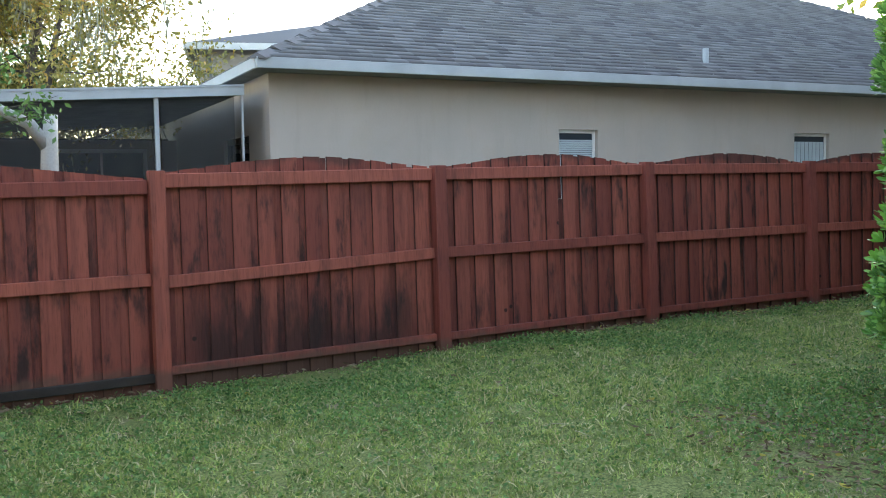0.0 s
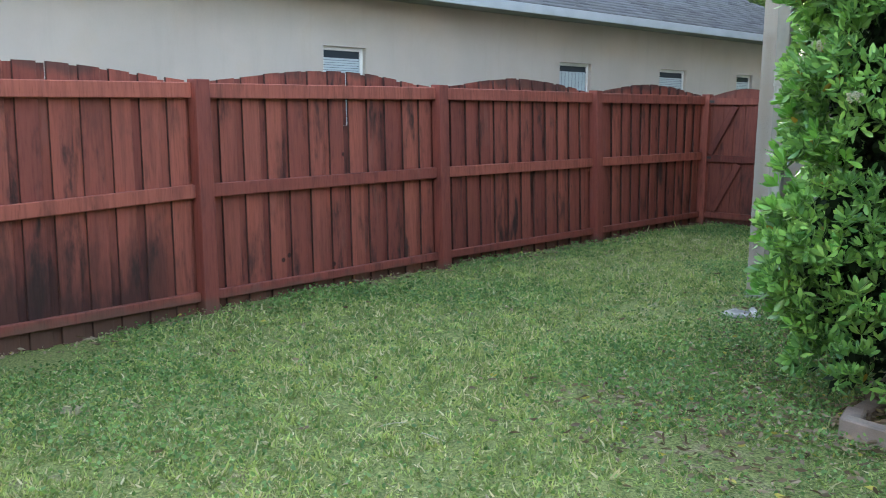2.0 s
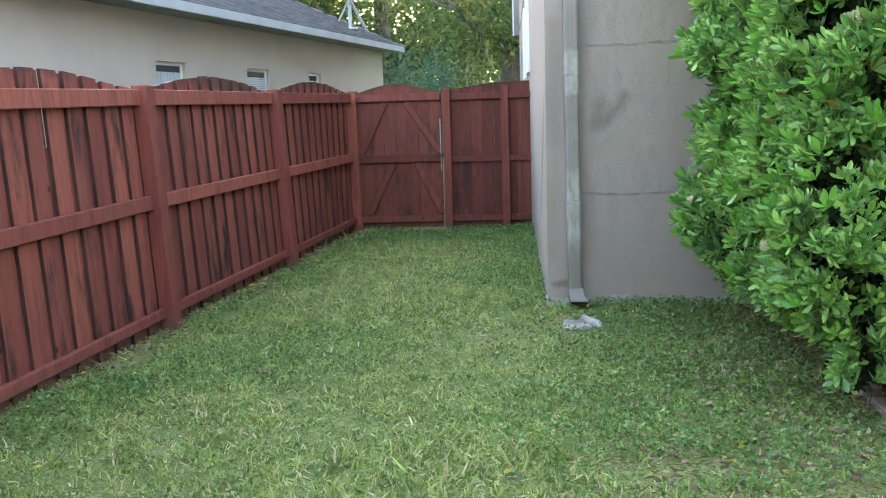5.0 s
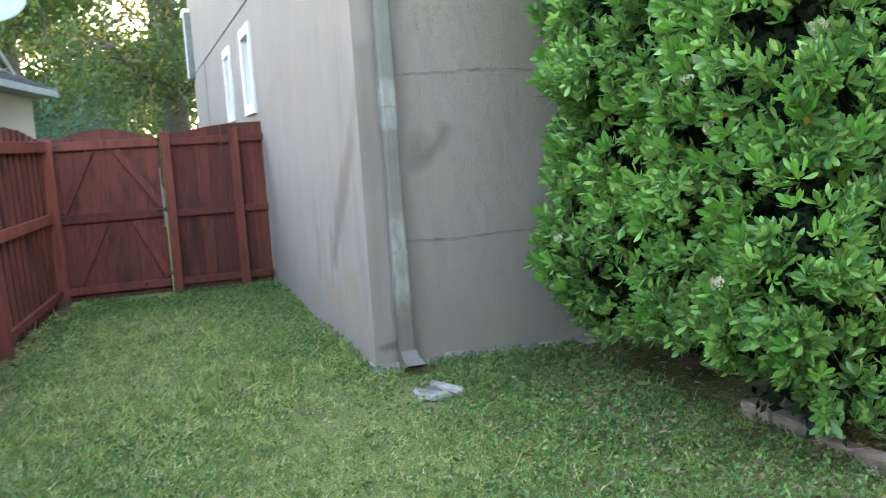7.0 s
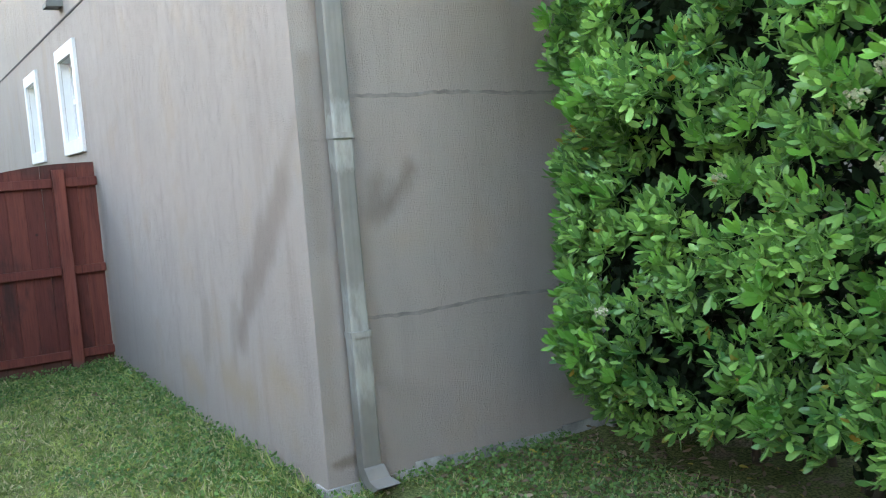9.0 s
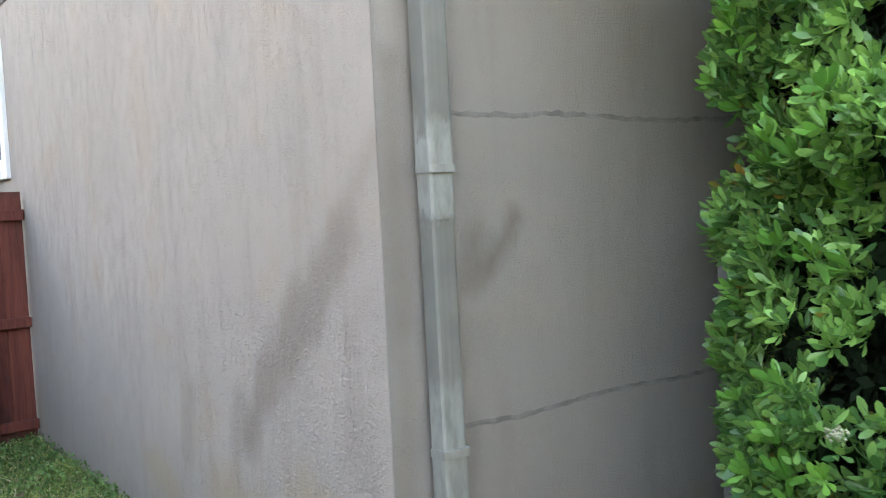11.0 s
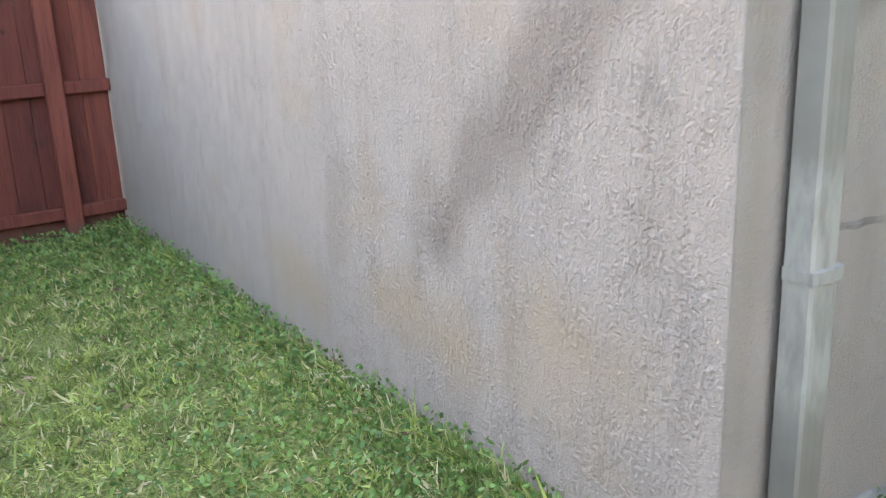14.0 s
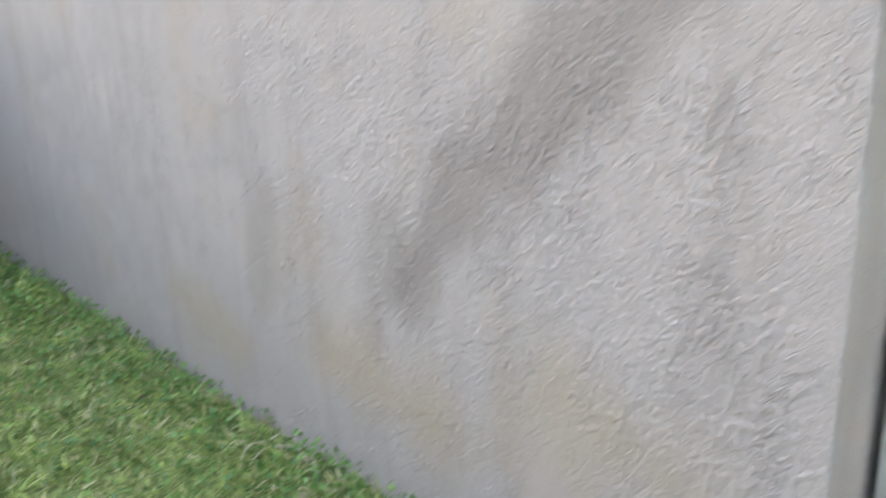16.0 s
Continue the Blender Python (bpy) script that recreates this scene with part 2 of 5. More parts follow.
def stained_wood(name, wear, lift):
    """Red-brown solid stain on rough timber, worn and blotched dark by mildew; wear 0 to 1."""
    n = Nodes(name)
    oi = n.add("ShaderNodeObjectInfo").outputs["Random"]
    place = n.add("ShaderNodeNewGeometry").outputs["Position"]
    v = n.coords(obj_random=True)
    grain = n.coords(scale=(1, 1, 0.06), obj_random=True)
    tall = n.coords(scale=(1, 1, 0.2), obj_random=True)
    fib = n.noise(grain, 95, 5, 0.65)
    cath = n.noise(grain, 16, 3, 0.5, 1.2)
    run = n.add("ShaderNodeMapping")
    n.t.links.new(place, run.inputs["Vector"])
    run.inputs["Scale"].default_value = (1.0, 1.0, 0.28)
    blot = n.math("ADD", n.math("MULTIPLY", n.noise(run.outputs["Vector"], 7.5, 5, 0.65), 0.72), n.math("MULTIPLY", n.noise(tall, 6.5, 4, 0.6), 0.28))
    area = n.noise(place, 0.75, 3)
    lo = tuple(x * lift for x in (0.150, 0.038, 0.028))
    hi = tuple(x * lift for x in (0.245, 0.068, 0.046))
    c = n.mix(oi, lo, hi)
    c = n.mix(n.step(cath, 0.42, 0.66, 0, 0.4), c, tuple(x * lift for x in (0.105, 0.028, 0.023)))
    c = n.mix(n.step(fib, 0.48, 0.78, 0, 0.6), c, tuple(x * lift for x in (0.06, 0.019, 0.017)))
    dark = n.math("MULTIPLY", n.step(blot, 0.49, 0.66), n.step(area, 0.36, 0.54, 0.22 * wear, wear))
    c = n.mix(dark, c, (0.034, 0.017, 0.015))
    at = n.add("ShaderNodeSeparateXYZ")
    n.t.links.new(place, at.inputs[0])
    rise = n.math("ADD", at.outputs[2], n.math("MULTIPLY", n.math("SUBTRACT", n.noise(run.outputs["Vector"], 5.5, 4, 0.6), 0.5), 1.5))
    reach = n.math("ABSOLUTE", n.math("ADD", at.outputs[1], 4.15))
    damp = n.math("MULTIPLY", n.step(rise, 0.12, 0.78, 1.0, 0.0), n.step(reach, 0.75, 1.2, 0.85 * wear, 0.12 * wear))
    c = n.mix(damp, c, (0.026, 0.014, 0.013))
    pale = n.math("MULTIPLY", n.step(n.noise(tall, 9, 3), 0.62, 0.74), 0.3)
    c = n.mix(pale, c, (0.22, 0.095, 0.075))
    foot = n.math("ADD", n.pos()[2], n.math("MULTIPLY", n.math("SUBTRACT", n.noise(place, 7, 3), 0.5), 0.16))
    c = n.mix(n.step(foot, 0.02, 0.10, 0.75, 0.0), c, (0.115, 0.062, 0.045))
    head = n.math("ADD", n.pos()[2], n.math("MULTIPLY", n.math("SUBTRACT", n.noise(place, 2.1, 4), 0.5), 0.5))
    c = n.mix(n.step(head, 1.60, 1.70, 0.0, 0.7 * wear), c, (0.062, 0.034, 0.028))
    kn = n.add("ShaderNodeTexVoronoi", Scale=2.6)
    n.t.links.new(v, kn.inputs["Vector"])
    c = n.mix(n.step(kn.outputs["Distance"], 0.035, 0.06, 0.85, 0.0), c, (0.02, 0.011, 0.01))
    nb = n.bump(fib, 0.6, 0.003)
    nb = n.bump(cath, 0.3, 0.003, nb)
    return n.done(c, n.step(fib, 0.2, 0.8, 0.62, 0.85), nb, spec=0.3)


# lift above 1 brightens the fence stain for the light it catches
M_WOOD = stained_wood("red_brown_stain_lit_picket", 1.0, 1.33)
# joint shade and grime painted as one dark edge colour
M_EDGE = simple("joint_shade_grime_edge", (0.072, 0.028, 0.022), 0.9, 0.35, 14)
M_BLACK_RAIL = simple("near_black_timber", (0.03, 0.024, 0.02), 0.9, 0.35, 14, 0.7, 0.004)
M_RAIL = stained_wood("red_brown_stain_lit_rail", 0.45, 1.45)
# same stain dimmed: the gate's shadier side is put into its colour
M_GATE_BOARD = stained_wood("red_brown_stain_shaded_gate_board", 0.8, 0.78)
M_GATE_RAIL = stained_wood("red_brown_stain_shaded_gate_rail", 0.4, 0.86)


def downspout_mat():
    n = Nodes("grey_green_gutter_paint")
    P = n.pos()
    ge = n.coords(scale=(1, 1, 0.08))
    v = n.coords()
    scr = n.noise(ge, 70, 4, 0.65)
    big = n.noise(v, 5, 4)
    c = n.mix(n.step(big, 0.3, 0.7), (0.200, 0.187, 0.162), (0.250, 0.234, 0.205))
    worn = None
    cloud = n.noise(n.coords(scale=(1, 1, 0.3)), 26, 4, 0.6)
    edge = n.math("MULTIPLY", n.math("SUBTRACT", cloud, 0.5), 0.3)
    for z, h in ((1.62, 0.15), (0.70, 0.26)):
        d = n.math("ADD", n.math("ABSOLUTE", n.math("SUBTRACT", P[2], z)), edge)
        m = n.step(d, h * 0.8, h * 1.15, 1.0, 0.0)
        worn = m if worn is None else n.math("MAXIMUM", worn, m)
    worn = n.math("MULTIPLY", worn, n.step(cloud, 0.3, 0.62, 0.25, 0.9))
    c = n.mix(worn, c, (0.38, 0.372, 0.33))
    c = n.mix(n.step(scr, 0.62, 0.8, 0, 0.15), c, (0.33, 0.33, 0.30))
    return n.done(c, 0.5, n.bump(scr, 0.15, 0.001), metal=0.0, spec=0.4)


M_SPOUT = downspout_mat()


def leaf_mat(name, dark, light, rough=0.42, trans=0.35, per_object=False, odd=None, odd_share=0.03, clump=2.2, share=0.25):
    n = Nodes(name)
    if per_object:
        r = n.add("ShaderNodeObjectInfo").outputs["Random"]
    else:
        r = n.add("ShaderNodeNewGeometry").outputs["Random Per Island"]
    v = n.coords()
    big = n.noise(v, clump, 3)
    f = n.math("ADD", n.math("MULTIPLY", r, 1 - share), n.math("MULTIPLY", n.step(big, 0.36, 0.64), share), clamp=True)
    c = n.mix(n.math("POWER", f, 1.55), dark, light)
    if odd:
        r2 = n.math("FRACT", n.math("MULTIPLY", r, 91.7))
        c = n.mix(n.step(r2, 1 - odd_share, 1 - odd_share * 0.6), c, odd)
    fine = n.noise(v, 120, 3)
    c = n.mix(n.math("MULTIPLY", n.step(fine, 0.4, 0.8), 0.2), c, tuple(x * 0.6 for x in dark))
    n.done(c, rough, n.bump(fine, 0.12, 0.001), spec=0.5)
    tr = n.add("ShaderNodeBsdfTranslucent")
    n.t.links.new(n.mix(0.5, c, light), tr.inputs["Color"])
    mx = n.add("ShaderNodeMixShader")
    mx.inputs[0].default_value = trans
    n.t.links.new(n.bsdf.outputs[0], mx.inputs[1])
    n.t.links.new(tr.outputs[0], mx.inputs[2])
    n.t.links.new(mx.outputs[0], n.out.inputs["Surface"])
    return n.m


M_HEDGE = leaf_mat("glossy_hedge_leaf", (0.038, 0.145, 0.042), (0.43, 0.75, 0.19), 0.28, 0.24, odd=(0.36, 0.20, 0.03), odd_share=0.012)
# leaf colour sunk to near black, painting shade into the hedge gaps
M_HEDGE_IN = leaf_mat("shade_dark_inner_leaf", (0.006, 0.020, 0.006), (0.016, 0.044, 0.012), 0.9, 0.05)
M_SPRAY = leaf_mat("young_hedge_leaf", (0.075, 0.25, 0.04), (0.25, 0.54, 0.095), 0.3, 0.22, per_object=True)
M_BLOSSOM = simple("cream_blossom", (0.46, 0.46, 0.30), 0.8, 0.3, 60)
M_GRASS = leaf_mat("lawn_blade", (0.056, 0.126, 0.030), (0.53, 0.63, 0.19), 0.6, 0.22, odd=(0.58, 0.50, 0.31), odd_share=0.24, clump=6.5, share=0.45)
M_WEED = leaf_mat("broadleaf_weed", (0.032, 0.105, 0.024), (0.22, 0.39, 0.10), 0.55, 0.22)
M_LITTER = leaf_mat("dry_leaf_litter", (0.085, 0.055, 0.030), (0.38, 0.29, 0.19), 0.8, 0.1, odd=(0.42, 0.36, 0.06), odd_share=0.08)
M_TREE_N = leaf_mat("oak_leaf", (0.024, 0.060, 0.013), (0.14, 0.205, 0.042), 0.5, 0.38, odd=(0.36, 0.24, 0.05), odd_share=0.06)
M_TREE_Y = leaf_mat("yellow_green_leaf", (0.10, 0.12, 0.035), (0.42, 0.34, 0.085), 0.5, 0.45, odd=(0.45, 0.26, 0.05), odd_share=0.12)
M_SHRUB = leaf_mat("blue_green_shrub_leaf", (0.03, 0.085, 0.05), (0.08, 0.17, 0.10), 0.5, 0.35)
M_MOSS = leaf_mat("hanging_moss", (0.16, 0.17, 0.12), (0.33, 0.33, 0.23), 0.9, 0.35)
M_BARK = simple("grey_brown_bark", (0.105, 0.088, 0.07), 0.95, 0.4, 14, 0.9, 0.02)
M_PALEBARK = simple("smooth_pale_bark", (0.42, 0.42, 0.40), 0.7, 0.2, 6, 0.3, 0.004)
M_TWIG = simple("hedge_twig_bark", (0.13, 0.10, 0.075), 0.9, 0.3, 20)
M_BRICK = simple("weathered_pinkish_paver", (0.27, 0.205, 0.17), 0.92, 0.25, 25, 0.7, 0.004)
M_SPLASH = simple("chalky_white_concrete", (0.36, 0.35, 0.32), 0.9, 0.5, 16, 0.6, 0.004)


def ground_mat():
    n = Nodes("thatch_and_soil")
    v = n.coords()
    big = n.noise(v, 0.7, 5)
    mid = n.noise(v, 5, 4)
    fine = n.noise(v, 70, 4, 0.65)
    c = n.mix(n.step(fine, 0.35, 0.65), (0.060, 0.085, 0.024), (0.22, 0.25, 0.085))
    soil = n.mix(n.step(fine, 0.3, 0.7), (0.120, 0.095, 0.058), (0.34, 0.275, 0.19))
    c = n.mix(n.step(n.math("ADD", n.math("MULTIPLY", big, 0.5), n.math("MULTIPLY", mid, 0.5)), 0.55, 0.68), c, soil)
    return n.done(c, 0.95, n.bump(fine, 0.8, 0.012), spec=0.2)


M_GROUND = ground_mat()


# ---- mesh helpers ----
class Build:
    """Gathers vertices and faces for one mesh."""

    def __init__(self):
        self.v, self.f = [], []

    def add(self, verts, faces, m=None):
        o = len(self.v)
        for p in verts:
            self.v.append(tuple(m @ Vector(p)) if m is not None else tuple(p))
        self.f += [tuple(o + i for i in f) for f in faces]
        return self

    def box(self, lo, hi, m=None, chamfer=0.0):
        x0, y0, z0 = lo
        x1, y1, z1 = hi
        if chamfer <= 0:
            vs = [(x0, y0, z0), (x1, y0, z0), (x1, y1, z0), (x0, y1, z0), (x0, y0, z1), (x1, y0, z1), (x1, y1, z1), (x0, y1, z1)]
            fs = [(3, 2, 1, 0), (4, 5, 6, 7), (0, 1, 5, 4), (1, 2, 6, 5), (2, 3, 7, 6), (3, 0, 4, 7)]
            return self.add(vs, fs, m)
        bm = bmesh.new()
        bmesh.ops.create_cube(bm, size=1)
        for v in bm.verts:
            v.co = ((x0 + x1) / 2 + v.co.x * (x1 - x0), (y0 + y1) / 2 + v.co.y * (y1 - y0), (z0 + z1) / 2 + v.co.z * (z1 - z0))
        bmesh.ops.bevel(bm, geom=list(bm.edges), offset=chamfer, segments=1, affect="EDGES")
        bm.verts.index_update()
        self.add([v.co.copy() for v in bm.verts], [tuple(v.index for v in f.verts) for f in bm.faces], m)
        bm.free()
        return self

    def tube(self, path, radii, sides=8, cap=True):
        """A tapered tube along a list of points."""
        rings = []
        up = Vector((0.13, 0.31, 0.94)).normalized()
        for i, p in enumerate(path):
            a = Vector(path[max(0, i - 1)])
            b = Vector(path[min(len(path) - 1, i + 1)])
            d = (b - a).normalized()
            s = d.cross(up)
            s = s.normalized() if s.length > 1e-4 else Vector((1, 0, 0))
            q = d.cross(s)
            rings.append([Vector(p) + (s * math.cos(k * math.tau / sides) + q * math.sin(k * math.tau / sides)) * radii[i] for k in range(sides)])
        vs = [p for r in rings for p in r]
        fs = []
        for i in range(len(path) - 1):
            for k in range(sides):
                k2 = (k + 1) % sides
                fs.append((i * sides + k, i * sides + k2, (i + 1) * sides + k2, (i + 1) * sides + k))
        if cap:
            fs.append(tuple(range(sides - 1, -1, -1)))
            fs.append(tuple((len(path) - 1) * sides + k for k in range(sides)))
        return self.add(vs, fs)

    def prism(self, poly, y0, y1, m=None):
        """A polygon in (x, z) pushed from y0 to y1."""
        k = len(poly)
        vs = [(x, y0, z) for x, z in poly] + [(x, y1, z) for x, z in poly]
        fs = [tuple(range(k)), tuple(range(2 * k - 1, k - 1, -1))] + [(i + k, (i + 1) % k + k, (i + 1) % k, i) for i in range(k)]
        return self.add(vs, fs, m)

    def mesh(self, name, mat, smooth=False):
        me = bpy.data.meshes.new(name)
        me.from_pydata(self.v, [], self.f)
        if name.startswith("wall"):
            bm = bmesh.new()
            bm.from_mesh(me)
            bmesh.ops.remove_doubles(bm, verts=bm.verts, dist=0.0005)
            bm.to_mesh(me)
            bm.free()
        me.materials.append(mat)
        if smooth:
            me.polygons.foreach_set("use_smooth", [True] * len(me.polygons))
        me.update()
        return me

    def ob(self, name, mat, parent=None, label="", smooth=False):
        return part(name, self.mesh(name, mat, smooth), parent, label)


def part(name, me, parent=None, label=""):
    o = new(name, me)
    if parent is not None:
        o.parent = parent
    if label:
        o["label"] = label
    return o


def thing(name, label, category, at=(0, 0, 0), group="", kind=""):
    e = new(name)
    e.empty_display_size = 0.2
    e.location = at
    return tagged(e, label, category, group, kind)


def bulk(name, verts, polys, sizes, mat, smooth=False):
    """A mesh from arrays: verts (n, 3), polys flat indices, sizes corners per face."""
    me = bpy.data.meshes.new(name)
    verts = np.ascontiguousarray(verts, dtype=np.float32)
    polys = np.ascontiguousarray(polys, dtype=np.int32)
    sizes = np.ascontiguousarray(sizes, dtype=np.int32)
    me.vertices.add(len(verts))
    me.vertices.foreach_set("co", verts.ravel())
    me.loops.add(len(polys))
    me.loops.foreach_set("vertex_index", polys)
    me.polygons.add(len(sizes))
    me.polygons.foreach_set("loop_start", np.concatenate(([0], np.cumsum(sizes)[:-1])).astype(np.int32))
    if smooth:
        me.polygons.foreach_set("use_smooth", np.ones(len(sizes), dtype=bool))
    me.update(calc_edges=True)
    me.materials.append(mat)
    return me


def repeat(base, faces, transforms):
    """Copies of a small shape as arrays; transforms: (n, 3, 4)."""
    base = np.asarray(base, dtype=np.float64)
    n, k = len(transforms), len(base)
    v = np.einsum("nij,kj->nki", transforms[:, :, :3], base) + transforms[:, None, :, 3]
    flat = np.concatenate([np.array(f) for f in faces])
    idx = (flat[None, :] + (np.arange(n) * k)[:, None]).ravel()
    sizes = np.tile([len(f) for f in faces], n)
    return v.reshape(-1, 3), idx, sizes


def frames_from(axis, spin, size, origin):
    """(n, 3, 4) transforms whose local z lies along axis, turned by spin about it and scaled by size (n, or n x 3)."""
    a = axis / np.linalg.norm(axis, axis=1, keepdims=True)
    ref = np.where(np.abs(a[:, 2:3]) < 0.9, np.array([[0, 0, 1.0]]), np.array([[1.0, 0, 0]]))
    x = np.cross(ref, a)
    x /= np.linalg.norm(x, axis=1, keepdims=True)
    y = np.cross(a, x)
    c, s = np.cos(spin)[:, None], np.sin(spin)[:, None]
    X, Y = x * c + y * s, -x * s + y * c
    size = np.asarray(size)
    if size.ndim == 1:
        size = np.stack([size] * 3, 1)
    R = np.stack([X * size[:, 0:1], Y * size[:, 1:2], a * size[:, 2:3]], 2)
    return np.concatenate([R, origin[:, :, None]], 2)


def soft(a, b, x):
    t = np.clip((x - a) / (b - a), 0, 1)
    return t * t * (3 - 2 * t)


def wave(x, y, k, seed=0.0):
    """Smooth cheap noise between about -1 and 1."""
    return (np.sin(x * k + 1.7 * np.sin(y * k * 0.83 + seed) + seed) * 0.5 + np.sin(y * k * 1.19 + 1.3 * np.sin(x * k * 0.71 - seed) + 2.1 * seed) * 0.5)


def ground_z(x, y):
    x, y = np.asarray(x, dtype=float), np.asarray(y, dtype=float)
    low = -0.11 * soft(-1.2, -5.5, y) * soft(-0.5, -3.0, x)
    near = soft(14, 8, np.hypot(x, y + 2))
    return low + near * (0.012 * wave(x, y, 2.3, 0.4) + 0.006 * wave(x, y, 6.1, 1.9)) - 0.012


# ---- plan ----
FENCE_P = Vector((-2.58, -0.47, 0))
FENCE_D = Vector((0.1035, 0.9946, 0)).normalized()
FENCE_ANG = math.degrees(math.atan2(-FENCE_D.x, FENCE_D.y))
NB_P = Vector((-5.53, 0.95, 0))
NB_D = Vector((1.6, 9.5, 0)).normalized()
NB_ANG = math.degrees(math.atan2(-NB_D.x, NB_D.y))
GATE_Y = 4.28


def fence_x(y):
    return FENCE_P.x + (y - FENCE_P.y) * FENCE_D.x / FENCE_D.y


# ---- ground ----
def make_ground():
    near = np.arange(-11, 11.01, 0.16)
    far = np.array([14, 18, 25, 35, 55, 90, 160, 320, 700, 1600.0])
    xs = np.concatenate((-far[::-1], near, far))
    ys = xs - 1.5
    X, Y = np.meshgrid(xs, ys, indexing="ij")
    v = np.stack([X.ravel(), Y.ravel(), ground_z(X, Y).ravel()], 1)
    n = len(xs)
    i, j = np.meshgrid(np.arange(n - 1), np.arange(n - 1), indexing="ij")
    a = (i * n + j).ravel()
    q = np.stack([a, a + n, a + n + 1, a + 1], 1)
    me = bulk("ground", v, q.ravel(), np.full(len(q), 4), M_GROUND, True)
    tagged(new("ground", me), "patchy soil and thatch under the lawn", "ground", kind="structure")


make_ground()


# ---- walls ----
def wall_mesh(b, length, z0, z1, thick, holes, m):
    """A wall along local x with its outer face at y = 0 and body towards +y; holes: (x0, x1, z0, z1)."""
    us = sorted({0.0, length, *[h[0] for h in holes], *[h[1] for h in holes]})
    zs = sorted({z0, z1, *[h[2] for h in holes], *[h[3] for h in holes]})

    def solid(i, j):
        if not (0 <= i < len(us) - 1 and 0 <= j < len(zs) - 1):
            return False
        cu, cz = (us[i] + us[i + 1]) / 2, (zs[j] + zs[j + 1]) / 2
        return not any(h[0] < cu < h[1] and h[2] < cz < h[3] for h in holes)

    for i in range(len(us) - 1):
        for j in range(len(zs) - 1):
            if not solid(i, j):
                continue
            a, c, d, e = us[i], us[i + 1], zs[j], zs[j + 1]
            b.add([(a, 0, d), (c, 0, d), (c, 0, e), (a, 0, e)], [(0, 1, 2, 3)], m)
            b.add([(a, thick, d), (c, thick, d), (c, thick, e), (a, thick, e)], [(3, 2, 1, 0)], m)
            if not solid(i - 1, j):
                b.add([(a, 0, d), (a, 0, e), (a, thick, e), (a, thick, d)], [(0, 1, 2, 3)], m)
            if not solid(i + 1, j):
                b.add([(c, 0, d), (c, 0, e), (c, thick, e), (c, thick, d)], [(3, 2, 1, 0)], m)
            if not solid(i, j - 1):
                b.add([(a, 0, d), (c, 0, d), (c, thick, d), (a, thick, d)], [(3, 2, 1, 0)], m)
            if not solid(i, j + 1):
                b.add([(a, 0, e), (c, 0, e), (c, thick, e), (a, thick, e)], [(0, 1, 2, 3)], m)


# west wall of the house: local x runs from far (north) to the corner, outer face towards -x
WEST = pose(0, 14.2, 0, 0, 0, -90)
HOUSE_TOP = 5.7
WIN_A = (4.72, 5.40, 1.92, 2.66)
WIN_B = (6.87, 7.50, 1.92, 2.66)
wb = Build()
wall_mesh(wb, 14.195, -0.2, HOUSE_TOP, 0.22, [(14.2 - w[1], 14.2 - w[0], w[2], w[3]) for w in (WIN_A, WIN_B)], WEST)
tagged(wb.ob("wall_west", M_WALL_W), "greige stucco side wall with a diagonal water stain", "wall", kind="structure")


def stucco_skin():
    """The dragged stucco of the side wall as real relief, 0 to 4 mm deep."""
    rs = np.random.RandomState(19)
    ny, nz, step = 690, 470, 0.0033

    def field(sy, sz):
        f = np.fft.rfft2(rs.normal(0, 1, (ny, nz)))
        ky = np.fft.fftfreq(ny)[:, None]
        kz = np.fft.rfftfreq(nz)[None, :]
        g_ = np.exp(-2 * (math.pi ** 2) * ((ky * sy) ** 2 + (kz * sz) ** 2))
        o = np.fft.irfft2(f * g_, s=(ny, nz))
        return o / o.std()
    blobs = soft(0.7, 1.05, field(1.0, 0.75)) * 0.7
    crumbs = soft(0.9, 1.5, field(0.62, 0.62)) * 0.55
    worms = soft(0.75, 1.15, field(0.65, 3.2)) * 0.85
    bands = 0.35 + 0.65 * soft(-0.7, 0.7, 0.75 * field(5, 34) + 0.65 * field(9, 9))
    drag = -soft(1.9, 2.6, field(0.5, 6.5)) * 0.5
    h = (np.maximum(np.maximum(blobs, worms), crumbs) * bands + drag) * 0.0033 + field(12, 14) * 0.0002
    yy = np.arange(ny) * step + 0.0005
    zz = np.arange(nz) * step - 0.05
    h *= soft(ny * step, ny * step - 0.9, yy)[:, None] * soft(nz * step - 0.05, nz * step - 0.45, zz)[None, :]
    X = -0.0025 - np.clip(h, -0.0015, 0.011)
    X[0, :] = 0.0
    Y = np.repeat(yy[:, None], nz, 1)
    Z = np.repeat(zz[None, :], ny, 0)
    v = np.stack([X.ravel(), Y.ravel(), Z.ravel()], 1)
    i, j = np.meshgrid(np.arange(ny - 1), np.arange(nz - 1), indexing="ij")
    a = (i * nz + j).ravel()
    q = np.stack([a, a + 1, a + nz + 1, a + nz], 1)
    me = bulk("stucco_coat", v, q.ravel(), np.full(len(q), 4), M_WALL_W, True)
    part("stucco_coat", me, bpy.data.objects["wall_west"], "dragged stucco coat with short upright ridges")


